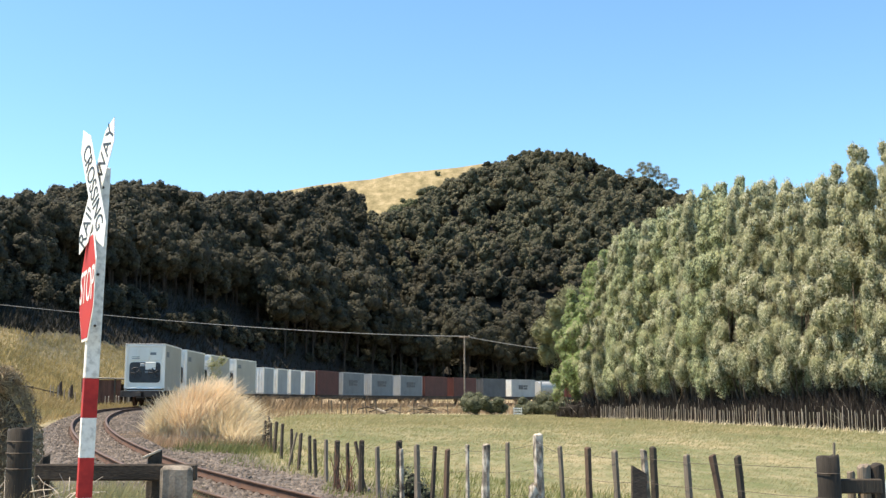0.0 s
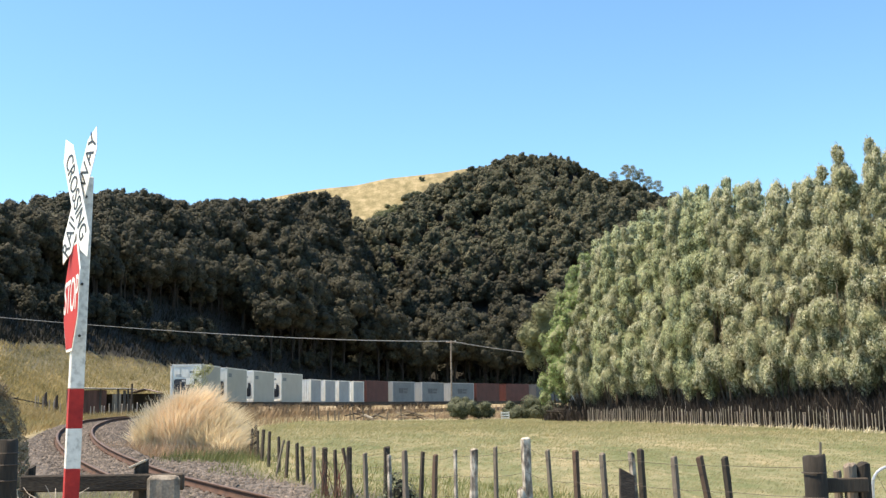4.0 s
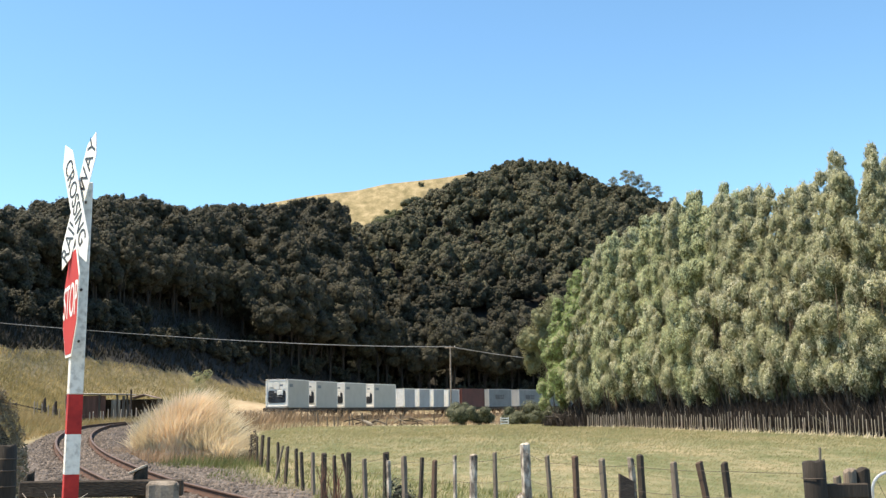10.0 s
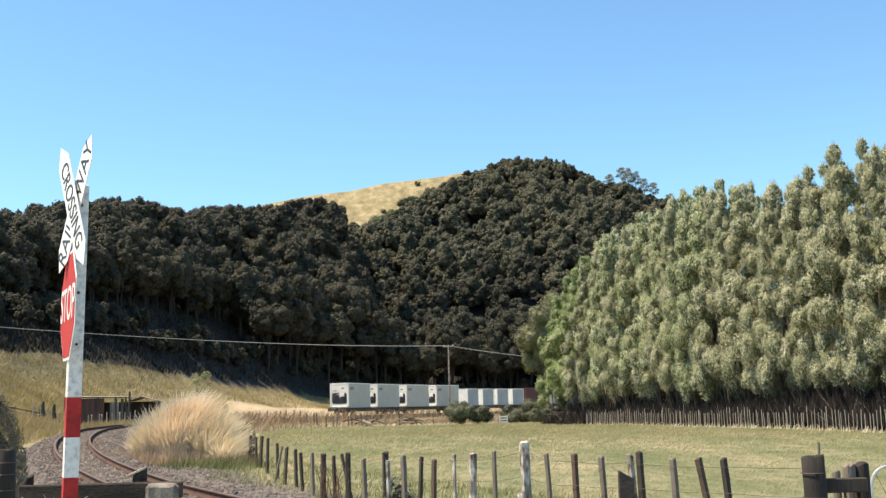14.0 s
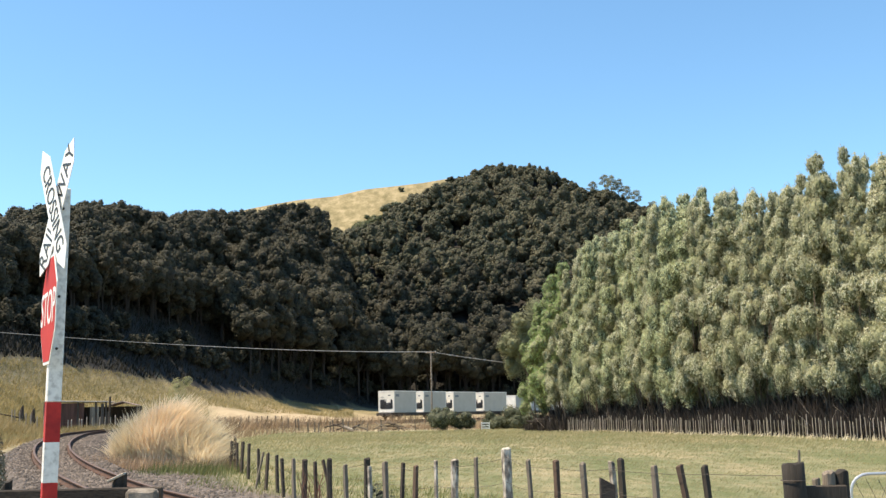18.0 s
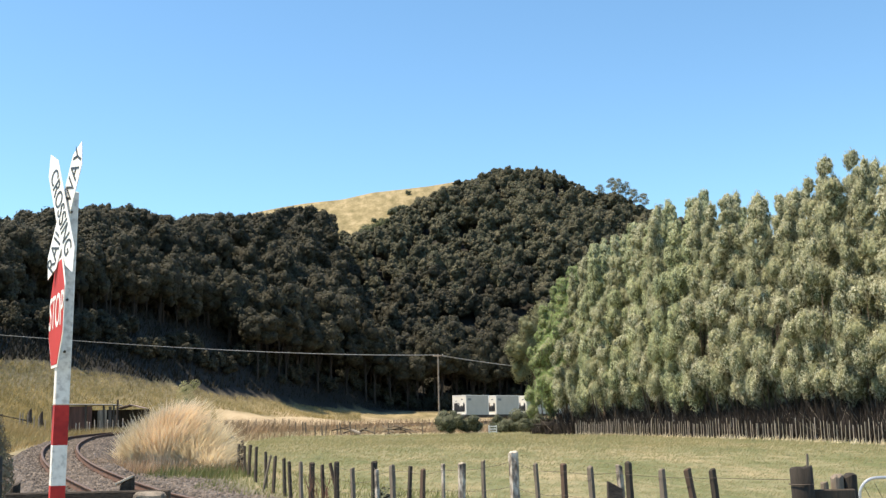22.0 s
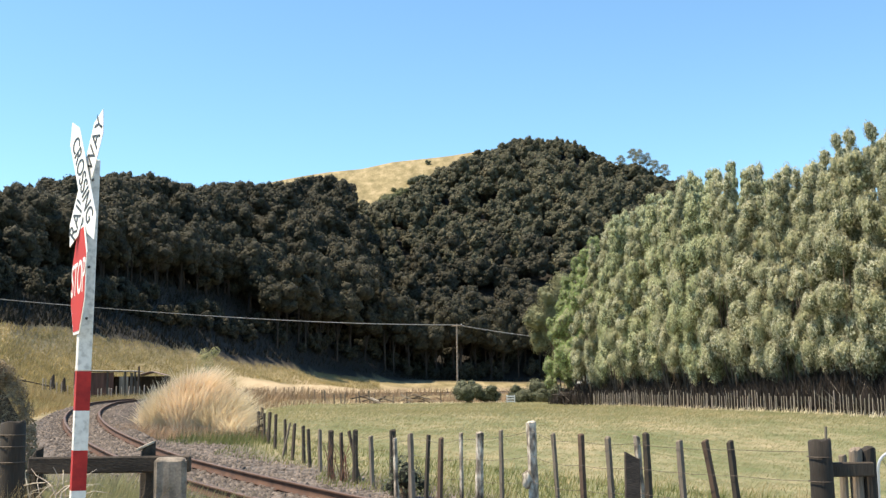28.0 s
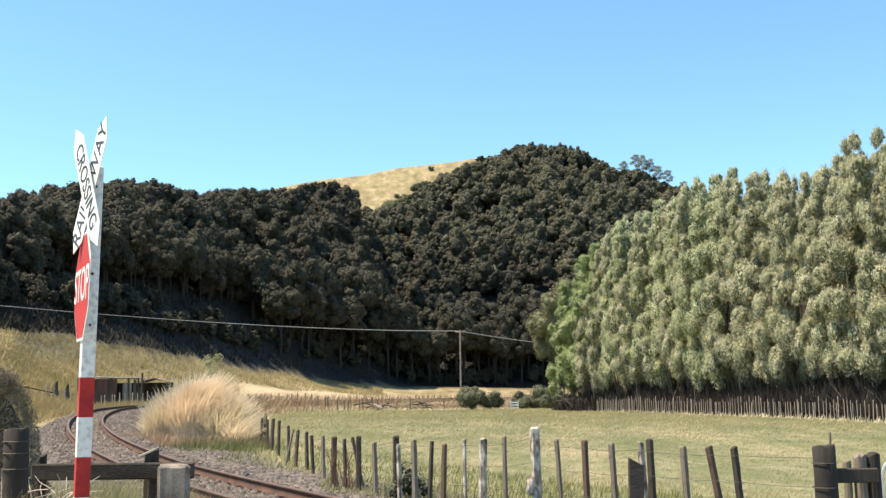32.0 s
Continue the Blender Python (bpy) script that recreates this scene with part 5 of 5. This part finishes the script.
def build_plume_grass():
    rng = np.random.default_rng(3)
    clump = thing("plume_grass", "tall golden dead grass clump bending in the wind", "grass")
    for x, y, wide, tall, n in ((-8.45, 34.4, 1.05, 2.25, 4600), (-7.7, 34.0, 1.2, 2.65, 6200), (-6.75, 33.8, 1.05, 1.95, 4200), (-9.0, 34.8, 0.75, 1.6, 1700), (-6.2, 33.2, 0.7, 1.2, 1400)):
        v, f, origin = plume_blades(rng, (x, y), wide, 0.8, tall, n)
        tuft = part("grass_tuft", raw_mesh("grass_tuft", v, f, PLUME), PLUME, clump)
        TUFTS.append((tuft, origin))


build_plume_grass()


def shrub(name, label, x, y, wide, tall, mat, seed, density=60, size=0.07, core=BUSH_CORE, inner=0.86, slim=0.6):
    rng = np.random.default_rng(seed)
    z = ground_at(x, y)
    root = thing(name, label, "shrub", pose(x, y, z))
    lumps = [(0, 0, tall * 0.45, wide * 0.32, wide * 0.3, tall * 0.42)]
    for i in range(11):
        a = rng.uniform(0, 6.28)
        out = wide * 0.36 * math.sqrt(rng.random())
        s = wide * rng.uniform(0.10, 0.2)
        lumps.append((out * math.cos(a), out * math.sin(a) * 0.7, tall * rng.uniform(0.2, 0.86), s, s, s * 0.85))
    v, f = clumps(rng, lumps, density * 1.3, size, slim=slim, scatter=0.3 if slim > 0.3 else 0.8, ragged=(0.9, 1.12))
    v[:, 2] = np.maximum(v[:, 2], 0.02)
    bm = bmesh.new()
    for i in range(5):
        a = rng.uniform(0, 6.28)
        rod(bm, (0, 0, -0.1), (wide * 0.2 * math.cos(a), wide * 0.2 * math.sin(a), tall * 0.5), 0.03, 0.012, 5)
    part("stem", bm, BARK, root)
    crown = part("crown", raw_mesh("crown", v, f, mat), mat, root)
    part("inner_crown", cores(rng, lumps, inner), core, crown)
    return root


GREEN_SCRUB = material("bright hill scrub leaves", (0.062, 0.078, 0.026), (0.19, 0.19, 0.085), 0.5, 0.8, spread=0.3, through_light=0.15)
YOUNG_LEAF = material("young tree leaves", (0.21, 0.225, 0.09), (0.42, 0.41, 0.21), 0.6, 0.8, spread=0.25, through_light=0.3)
SCRUB = material("red brown scrub", (0.15, 0.108, 0.068), (0.45, 0.335, 0.215), 2, 0.8, spread=0.4, through_light=0.2)

# inner lumps in a deeper brown, as shade within the scrub
SCRUB_CORE = material("scrub core darkened for shade", (0.06, 0.043, 0.028), (0.17, 0.12, 0.08), 3, 0.95, 0.02, 30)


def build_shrubs():
    shrub("scrub", "dark red-brown wind-clipped scrub behind the end post", -4.22, 10.4, 1.1, 2.2, SCRUB, 1, 2600, 0.042, SCRUB_CORE, 0.93, 0.14)
    shrub("shrub", "rounded dark green shrub at the paddock edge", 3.0, 100, 3.4, 2.3, SHRUB_LEAF, 2, 60, 0.06, SHRUB_BODY, 0.92)
    shrub("shrub", "rounded grey green shrub at the paddock edge", 4.6, 100.5, 3.2, 1.7, SHRUB_LEAF, 3, 60, 0.06, SHRUB_BODY, 0.92)
    shrub("shrub", "low grey green shrub at the paddock edge", 8.0, 98, 3.2, 1.5, SHRUB_LEAF, 4, 60, 0.06, SHRUB_BODY, 0.92)
    shrub("shrub", "low olive shrub at the paddock edge", 10.4, 97, 4.2, 1.9, SHRUB_LEAF, 5, 60, 0.06, SHRUB_BODY, 0.92)
    shrub("shrub", "small pale green shrub by the log pile", 9.4, 94, 2.3, 1.3, SHRUB_LEAF, 6, 60, 0.06, SHRUB_BODY, 0.92)
    shrub("young_tree", "small feathery yellow green tree beside the track", -17.0, 79.5, 2.2, 4.4, YOUNG_LEAF, 7, 150, 0.04, POPLAR_CORE, 0.45)
    shrub("fence_shrub", "small dark weedy shrub growing through the fence", -0.48, 17.0, 0.8, 0.8, SHRUB_LEAF, 8, 330, 0.024, BUSH_CORE, 0.6)
    shrub("slope_shrub", "low dark tussock on the dry slope", -41.5, 97, 2.0, 0.8, SHRUB_LEAF, 9, 30, 0.1)

    # lone bushes on the bare hilltop and a brighter thicket at its foot
    for bearing, line, wide, tall, mat, seed in ((-1.1, 0.1945, 5.0, 2.4, SHRUB_LEAF, 21), (-0.55, 0.1975, 3.4, 1.8, SHRUB_LEAF, 22), (-0.3, 0.2135, 2.2, 1.3, SHRUB_LEAF, 23), (-2.3, 0.171, 8.0, 5.0, GREEN_SCRUB, 24), (-2.75, 0.168, 6.0, 4.6, GREEN_SCRUB, 25), (-1.8, 0.177, 6.5, 4.4, GREEN_SCRUB, 26)):
        r = next(q for q in np.arange(332, 220, -1.0) if (hills(bearing, q)[0] - 1.6) / q < line)
        shrub("hill_shrub", "bright green scrub at the foot of the bare hilltop" if mat is GREEN_SCRUB else "dark lone bush on the bare golden hilltop", r * math.sin(radians(bearing)), r * math.cos(radians(bearing)), wide, tall, mat, seed, 12, 0.16, SHRUB_BODY, 0.92)

    rng = np.random.default_rng(44)
    x, y = 10.6, 97.5
    root = thing("olive_tree", "dull olive green tree standing behind the poplar belt", "tree", pose(x, y, ground_at(x, y)))
    part("trunk", bush_trunk(rng, 12.5, 3.0), BARK, root)
    lumps = [(a + 0.6 * (1 - c / 13), b, c, *q) for a, b, c, *q in bush_lumps(rng, 3.2, 12.8) if c > 4.2]
    v, f = clumps(rng, lumps, 44.0, 0.085)
    crown = part("crown", raw_mesh("crown", v, f, OLIVE_LEAF), OLIVE_LEAF, root)
    part("inner_crown", cores(rng, lumps), POPLAR_CORE, crown)


OLIVE_LEAF = material("olive leaves", (0.11, 0.118, 0.052), (0.27, 0.255, 0.14), 0.6, 0.75, spread=0.25, through_light=0.2)
build_shrubs()


# ---- yards, far fences, sheds ----
def build_shed():
    z = 1.35
    shed = thing("stock_shed", "low derelict open-fronted timber shed with rusty roof", "shed", pose(-23.0, 79, z, 0, 0, 8))
    rng = random.Random(4)
    part("roof", boxed(-3.1, 1.3, -1.7, 1.9, 1.80, 1.86, 0.02), ROOF_IRON, shed, "bleached iron roof", pose(0, 0, 0.02, 0, 1.2, 0))
    for side in (-1, 1):
        part("gable_roof", boxed(-0.02, 1.0, -1.6, 1.6, -0.03, 0.03, 0.01), ROOF_RUST, shed, "rusty gabled roof pane", pose(2.25, 0, 1.8, 0, 15, 0 if side > 0 else 180))
    part("back_wall", boxed(-3.0, 3.3, 1.7, 1.8, -0.6, 1.5), DARK_WOOD, shed)
    part("front_wall", boxed(-2.15, -0.35, -1.45, -1.4, 0.1, 1.75), SHED_RED, shed, "old red boarded wall")
    for i, x in enumerate((-3.0, -2.1, -0.75, 0.5, 1.2, 3.3)):
        part("shed_post", rough_post(i + 90, 0.15, 1.8 if x < 1.9 else 1.42, 8, (rng.uniform(-0.04, 0.04), 0)), SHED_WOOD, shed, m=pose(x, -1.5, 0))
    for x, w, h in ((-2.9, 0.5, 1.5), (-2.3, 0.16, 1.2), (0.05, 0.62, 1.45), (0.8, 0.2, 1.7), (1.2, 0.18, 1.1)):
        part("board", boxed(x, x + w, -1.5, -1.46, 0.0, h), OLD_WOOD if w > 0.55 else SHED_WOOD, shed)
    part("side_wall", boxed(-3.02, -2.96, -1.5, 1.7, -0.3, 1.7), SHED_WOOD, shed)
    part("tall_post", rough_post(99, 0.16, 2.15, 8), DARK_WOOD, shed, m=pose(1.45, -1.8, 0))
    stump = mesh_of("stump", rough_post(77, 0.6, 1.1, 9, (0, 0), 0.4, 0.3), DARK_WOOD)
    for x in (-4.7, -3.9):
        o = tagged(new("stump", stump), "dark pointed old stump beside the shed", "stump", "old stumps")
        o.matrix_basis = pose(-23.0 + x, 78.0, ground_at(-23 + x, 78.0))


build_shed()


def picket_row(name, label, ends, gap, height, width, mat, seed, group="", rails=True, lean=0.06, uneven=0.12):
    """A run of upright palings from one end to the other, with two rails behind."""
    (x0, y0), (x1, y1) = ends
    rng = random.Random(seed)
    fence = thing(name, label, "fence", group=group)
    n = int(math.hypot(x1 - x0, y1 - y0) / gap)
    shapes = [mesh_of("paling", rough_post(seed * 10 + j, width, height * rng.uniform(1 - uneven, 1 + uneven * 0.6), 5, (rng.uniform(-lean, lean), 0), 0.85, 0.3), mat) for j in range(7)]
    for i in range(n + 1):
        u = (i + rng.uniform(-0.4, 0.4)) / n
        x, y = x0 + (x1 - x0) * u, y0 + (y1 - y0) * u
        part("paling", rng.choice(shapes), mat, fence, m=pose(x, y, ground_at(x, y), 0, 0, rng.uniform(0, 360)))
    if rails:
        for h in (0.3, 0.75):
            bm = bmesh.new()
            k = max(2, n // 8)
            for i in range(k):
                a, b = i / k, (i + 1) / k
                pa, pb = (x0 + (x1 - x0) * a, y0 + (y1 - y0) * a), (x0 + (x1 - x0) * b, y0 + (y1 - y0) * b)
                rod(bm, (pa[0], pa[1] + 0.05, ground_at(*pa) + height * h), (pb[0], pb[1] + 0.05, ground_at(*pb) + height * h), 0.006, sides=4)
            part("fence_wire", bm, WIRE, fence)
    return fence


def build_far_fences():
    picket_row("batten_fence", "close-set weathered batten fence under the poplars", ((11.3, 77.5), (20.9, 35.5)), 0.27, 0.94, 0.042, BATTEN, 11, uneven=0.24, rails=False)
    picket_row("yard_fence", "row of grey palings below the railway bank", ((-20.5, 108), (-11.0, 108.5)), 0.62, 1.15, 0.13, OLD_WOOD, 12)
    picket_row("yard_fence", "broken row of grey posts below the railway bank", ((-11.0, 106), (-6.5, 104)), 0.75, 1.2, 0.16, OLD_WOOD, 13, uneven=0.3, lean=0.2)
    picket_row("shed_fence", "pale palings in front of the old shed", ((-26.5, 72.5), (-19.6, 75.5)), 0.35, 1.25, 0.09, BATTEN, 14)
    picket_row("field_fence", "thin far fence across the mown field", ((-9, 142), (16, 178)), 1.9, 1.0, 0.13, OLD_WOOD, 16)
    picket_row("track_fence", "scattered posts along the foot of the bank", ((-6.5, 104), (12, 100)), 1.6, 0.9, 0.12, OLD_WOOD, 17, uneven=0.4, lean=0.25)
    picket_row("paddock_fence", "dark posts running down to the plume grass", ((-18.5, 95), (-5.6, 34.5)), 2.6, 1.0, 0.13, DARK_WOOD, 18)
    # log heap and broken branches below the bank
    rng = random.Random(6)
    for name, label, x, y, wide, n in (("log_pile", "dark heap of old logs and timber", 10.9, 85.5, 1.6, 24), ("log_pile", "dark fallen logs at the paddock edge", -6.0, 103, 2.2, 8), ("branch_pile", "broken grey branches below the bank", -1.2, 102.5, 2.6, 14)):
        pile = thing(name, label, "wood pile", pose(x, y, ground_at(x, y)))
        for i in range(n):
            a = rng.uniform(-0.5, 0.5)
            c = Vector((rng.uniform(-wide, wide) * 0.7, rng.uniform(-0.4, 0.4), 0.12 + rng.uniform(0, 0.8 if x > 5 else 0.55)))
            d = Vector((math.cos(a), rng.uniform(-0.4, 0.4), math.sin(a) * 0.9)) * rng.uniform(0.4, 0.9)
            r = rng.uniform(0.06, 0.13) if name == "log_pile" else rng.uniform(0.025, 0.06)
            part("log" if name == "log_pile" else "branch", rod(bmesh.new(), c - d, c + d, r, r * 0.7, 7), BATTEN if i % 6 == 5 else TARRED if x > 5 else DARK_WOOD if i % 3 else OLD_WOOD, pile)
    gate = thing("small_gate", "small white slatted gate at the paddock edge", "gate", pose(6.6, 95.5, ground_at(6.6, 95.5)))
    for i in range(3):
        part("gate_slat", boxed(-0.36, 0.36, -0.02, 0.02, 0.1 + i * 0.22, 0.22 + i * 0.22, 0.005), POST_WHITE, gate)
    for x in (-0.34, 0.34):
        part("gate_stile", boxed(x - 0.04, x + 0.04, -0.05, -0.02, 0, 0.72, 0.005), POST_WHITE, gate)


build_far_fences()


def build_slope_rails():
    """A low broken rail fence running out from the shed."""
    fence = thing("rail_fence", "low dark broken rail fence beside the old shed", "fence")
    rng = random.Random(15)
    ends = [(-27.6 - 0.6 * i, 77.2 - 2.9 * i) for i in range(3)]
    for x, y in ends:
        part("fence_post", rough_post(int(-x * 9), 0.12, 0.62, 6, (rng.uniform(-0.1, 0.1), 0), 0.9, 0.2), DARK_WOOD, fence, m=pose(x, y, ground_at(x, y)))
    for (x0, y0), (x1, y1) in zip(ends, ends[1:]):
        for h in (0.22, 0.48):
            a, b = Vector((x0, y0 - 0.08, ground_at(x0, y0) + h + rng.uniform(-0.05, 0.05))), Vector((x1, y1 - 0.08, ground_at(x1, y1) + h + rng.uniform(-0.05, 0.05)))
            part("fence_rail", rod(bmesh.new(), a, b, 0.055, 0.045, 6), DARK_WOOD, fence)


build_slope_rails()


def build_power_line():
    spots = [(-52.0, 60.0, 10.3), (3.0, 150.0, 10.75), (40.0, 205.0, 10.6)]
    for x, y, top in spots:
        z = ground_at(x, y)
        pole = thing("power_pole", "plain grey power pole with a short crossarm", "power pole", pose(x, y, z), "power poles")
        part("pole", rod(bmesh.new(), (0, 0, -0.5), (0, 0, top - z), 0.14, 0.10, 10), CONCRETE, pole)
        part("crossarm", boxed(-0.9, 0.9, -0.06, 0.06, top - z - 0.35, top - z - 0.22, 0.01), OLD_WOOD, pole, m=pose(0, 0, 0, 0, 0, -40))
        for i in (-1, 1):
            part("insulator", rod(bmesh.new(), (0.8 * i, 0, top - z - 0.22), (0.8 * i, 0, top - z - 0.08), 0.05, 0.04, 8), SIGN_WHITE, pole, m=pose(0, 0, 0, 0, 0, -40))
    cable = thing("power_cable", "thin grey overhead cable sagging between poles", "cable")
    for (x0, y0, z0), (x1, y1, z1), sag in ((spots[0], spots[1], 1.15), (spots[1], spots[2], 0.9)):
        for shift, dip in ((-0.6, 0.0), (0.6, 0.12)):
            bm = bmesh.new()
            last = None
            for i in range(41):
                u = i / 40
                p = Vector((x0 + (x1 - x0) * u + shift * 0.75, y0 + (y1 - y0) * u - shift * 0.65, z0 + (z1 - z0) * u - 4 * sag * u * (1 - u) - 0.1 - dip))
                if last is not None:
                    rod(bm, last, p, 0.028, sides=5)
                last = p
            part("cable_span", bm, CABLE, cable)


build_power_line()


# ---- standing grass ----
def build_grass():
    rng = np.random.default_rng(12)

    def grow(name, label, mat, n, near, far, spread, keep, low, high, width, lean=(0.25, 0.05), wider=False):
        r = near * (far / near) ** rng.random(n)
        a = np.radians(rng.uniform(*spread, n))
        x, y = r * np.sin(a), r * np.cos(a)
        ok = keep(x, y, r)
        x, y, r = x[ok], y[ok], r[ok]
        roots = np.stack([x, y, ground_height(x, y) - 0.02], 1)
        if wider:        # coarser tussocks farther out
            width = width * np.clip(r / 34, 0.4, 2.0)[:, None]
        v, f = blades(rng, roots, rng.uniform(low, high, len(x)) * (np.clip(r / 40, 0.7, 1.7) if wider else 1), width, lean)
        tagged(new(name, raw_mesh(name, v, f, mat)), label, "grass", kind="stuff")

    def off_track(x, y):
        return np.hypot(x - BEND_X, y - BEND_Y) - BEND

    grow("pasture_grass", "short yellow green pasture grass blades", GRASS_BLADE, 170000, 9, 100, (-9, 26), lambda x, y, r: (off_track(x, y) < -6.0) & (x > np.interp(y, (9, 13, 20, 34, 110), (3.4, 0.6, -1.8, -5.6, -17))), 0.03, 0.085, 0.012, (0.85, 0.25), True)
    grow("verge_grass", "green verge grass beside the track", VERGE_BLADE, 70000, 9, 40, (-22, 22), lambda x, y, r: (off_track(x, y) < -2.9 - 0.5 * np.sin(0.9 * y)) & (off_track(x, y) > -6.5), 0.05, 0.2, 0.009)
    grow("verge_straw", "dry straw among the fence posts", DRY_BLADE, 12000, 9, 36, (-22, 22), lambda x, y, r: (off_track(x, y) < -2.9) & (off_track(x, y) > -7.5), 0.06, 0.24, 0.006)
    grow("bank_grass", "tall dry grass on the railway bank", BANK_BLADE, 60000, 42, 190, (-15, 12), lambda x, y, r: (np.abs(off_track(x, y)) > 1.9) & ((np.abs(off_track(x, y)) < 6.5) | ((off_track(x, y) < 0) & (y > 103.5 - 0.35 * x))), 0.25, 0.7, 0.03)
    grow("rail_side_grass", "tall brown grass along the foot of the rails", BANK_BLADE, 90000, 60, 185, (-13, 11), lambda x, y, r: (off_track(x, y) < -1.6) & (off_track(x, y) > -3.8) & (r > 72), 0.95, 1.4, 0.035)
    grow("slope_grass", "golden tussocky grass on the slope", SLOPE_BLADE, 260000, 45, 190, (-27, -3), lambda x, y, r: (off_track(x, y) > 3) & ((np.degrees(np.arctan2(x, y)) < -10.5) | (off_track(x, y) > 19)) & (r < np.interp(np.degrees(np.arctan2(x, y)), EDGE_A, EDGE_R) - np.interp(np.degrees(np.arctan2(x, y)), (-13, -9), (0, 4))), 0.15, 0.5, 0.035)
    grow("tuft_green", "rank green growth at the foot of the plume grass", VERGE_BLADE, 14000, 26, 36, (-15, -7), lambda x, y, r: ((x + 6.2) / 1.9) ** 2 + ((y - 31.3) / 1.9) ** 2 < rng.random(len(x)) ** 1.5, 0.06, 0.4, 0.010)
    grow("pasture_tufts", "pale tufts standing in the pasture", TUFT_BLADE, 190000, 10, 100, (-9, 26), lambda x, y, r: (off_track(x, y) < -6.0) & (x > np.interp(y, (9, 13, 20, 34, 110), (3.4, 0.6, -1.8, -5.6, -17))) & (np.sin(x * 3.1 + 2 * np.sin(y * 1.7)) + np.sin(y * 2.9 + x * 1.3) > -0.3), 0.04, 0.12, 0.011, (0.8, 0.2), True)
    grow("seeding_grass", "pale seeding grass along the edges of the pasture", PLUME, 60000, 36, 112, (-9, 30), lambda x, y, r: ((y - 103.5 + 0.35 * x < -0.2) & (y - 103.5 + 0.35 * x > -3.2) & (x < 9)) | ((y < 79) & (np.abs(x - 11.3 - 9.6 * (77.5 - y) / 42 + 0.45) < 0.4)), 0.12, 0.34, 0.02, (0.4, 0.1))
    grow("shed_grass", "long golden grass before the old shed", DRY_BLADE, 9000, 70, 78, (-21, -12), lambda x, y, r: (x < -17.5), 0.35, 0.85, 0.02)
    grow("left_bank_grass", "rough golden grass on the bank outside the curve", DRY_BLADE, 30000, 26, 80, (-28, -13), lambda x, y, r: (off_track(x, y) > 2.2), 0.15, 0.6, 0.014)
    grow("fern_floor", "ferns darkened to stand for shade under the bush edge", SHADE_FERN, 110000, 84, 245, (-27, 14), lambda x, y, r: (r > np.interp(np.degrees(np.arctan2(x, y)), EDGE_A, EDGE_R) + 1.0) & (r < np.interp(np.degrees(np.arctan2(x, y)), EDGE_A, EDGE_R) + 34), 0.3, 1.0, 0.09, (0.2, -0.1))
    grow("plume_foot", "broken brown grass round the foot of the plume grass", BANK_BLADE, 16000, 28, 38, (-18, -8), lambda x, y, r: ((x + 7.6) / 2.5) ** 2 + ((y - 33.2) / 1.7) ** 2 < 1, 0.12, 0.5, 0.010)
    grow("tall_straw", "long bent dry stalks round the end post", DRY_BLADE, 900, 7.6, 9.6, (-27, -19), lambda x, y, r: x < -2.75, 0.75, 1.12, 0.006, (0.3, 0.0))
    grow("barrier_grass", "yellow green grass between barrier and track", TUFT_BLADE, 30000, 10, 16, (-25, -9), lambda x, y, r: off_track(x, y) > 1.7, 0.3, 0.78, 0.012)
    grow("near_straw", "dry grass round the barrier and end post", DRY_BLADE, 9000, 7, 19, (-27, -8), lambda x, y, r: off_track(x, y) > 1.9, 0.10, 0.45, 0.008)


build_grass()


# ---- what moves ----
def motions():
    for ob, ahead, lift in MOVING:
        rows = []
        for i in range(33):
            s = TAIL + PACE * i + ahead
            x, y, th = track(s)
            rows.append((i, pose(x, y, rail_height(s) + lift, 0, 0, 90 - math.degrees(th))))
        walk(ob, rows)
    for i, (tuft, (x, y, z)) in enumerate(TUFTS):
        rows = []
        for k in range(54):
            t = k * 0.6
            gust = 0.6 + 0.4 * math.sin(0.5 * t + i)
            rows.append((t, pose(x, y, z, 0.8 * gust * math.sin(1.9 * t + 0.7 * i), 2.2 * gust * (0.5 + math.sin(2.1 * t + 1.1 * i)), 0)))
        walk(tuft, rows + [(32.0, rows[-1][1])])
    rng = random.Random(31)
    for root, phase, u in SWAYING:
        boughs = [c for c in root.children if c.name.startswith("bough")]
        spin = root.matrix_basis.to_euler().z
        for g, bough in enumerate(boughs):
            own = rng.uniform(-0.7, 0.7)
            amount = 0.35 + 0.28 * g
            rows = []
            for i in range(41):
                t = i * 0.8
                gust = 0.6 + 0.4 * math.sin(0.42 * t - 5 * u)
                side = amount * (0.8 * math.sin(1.25 * t + phase + own) + 0.45 * math.sin(2.3 * t + 1.7 * phase + own) - 0.5) * gust
                fore = amount * 0.6 * math.sin(1.05 * t + phase * 1.3 + own) * gust
                # a lean to world x and y, in the turned space of the tree
                ax = fore * math.cos(spin) + side * math.sin(spin)
                ay = side * math.cos(spin) - fore * math.sin(spin)
                rows.append((t, pose(0, 0, 0, ax, ay, 0)))
            walk(bough, rows)


motions()
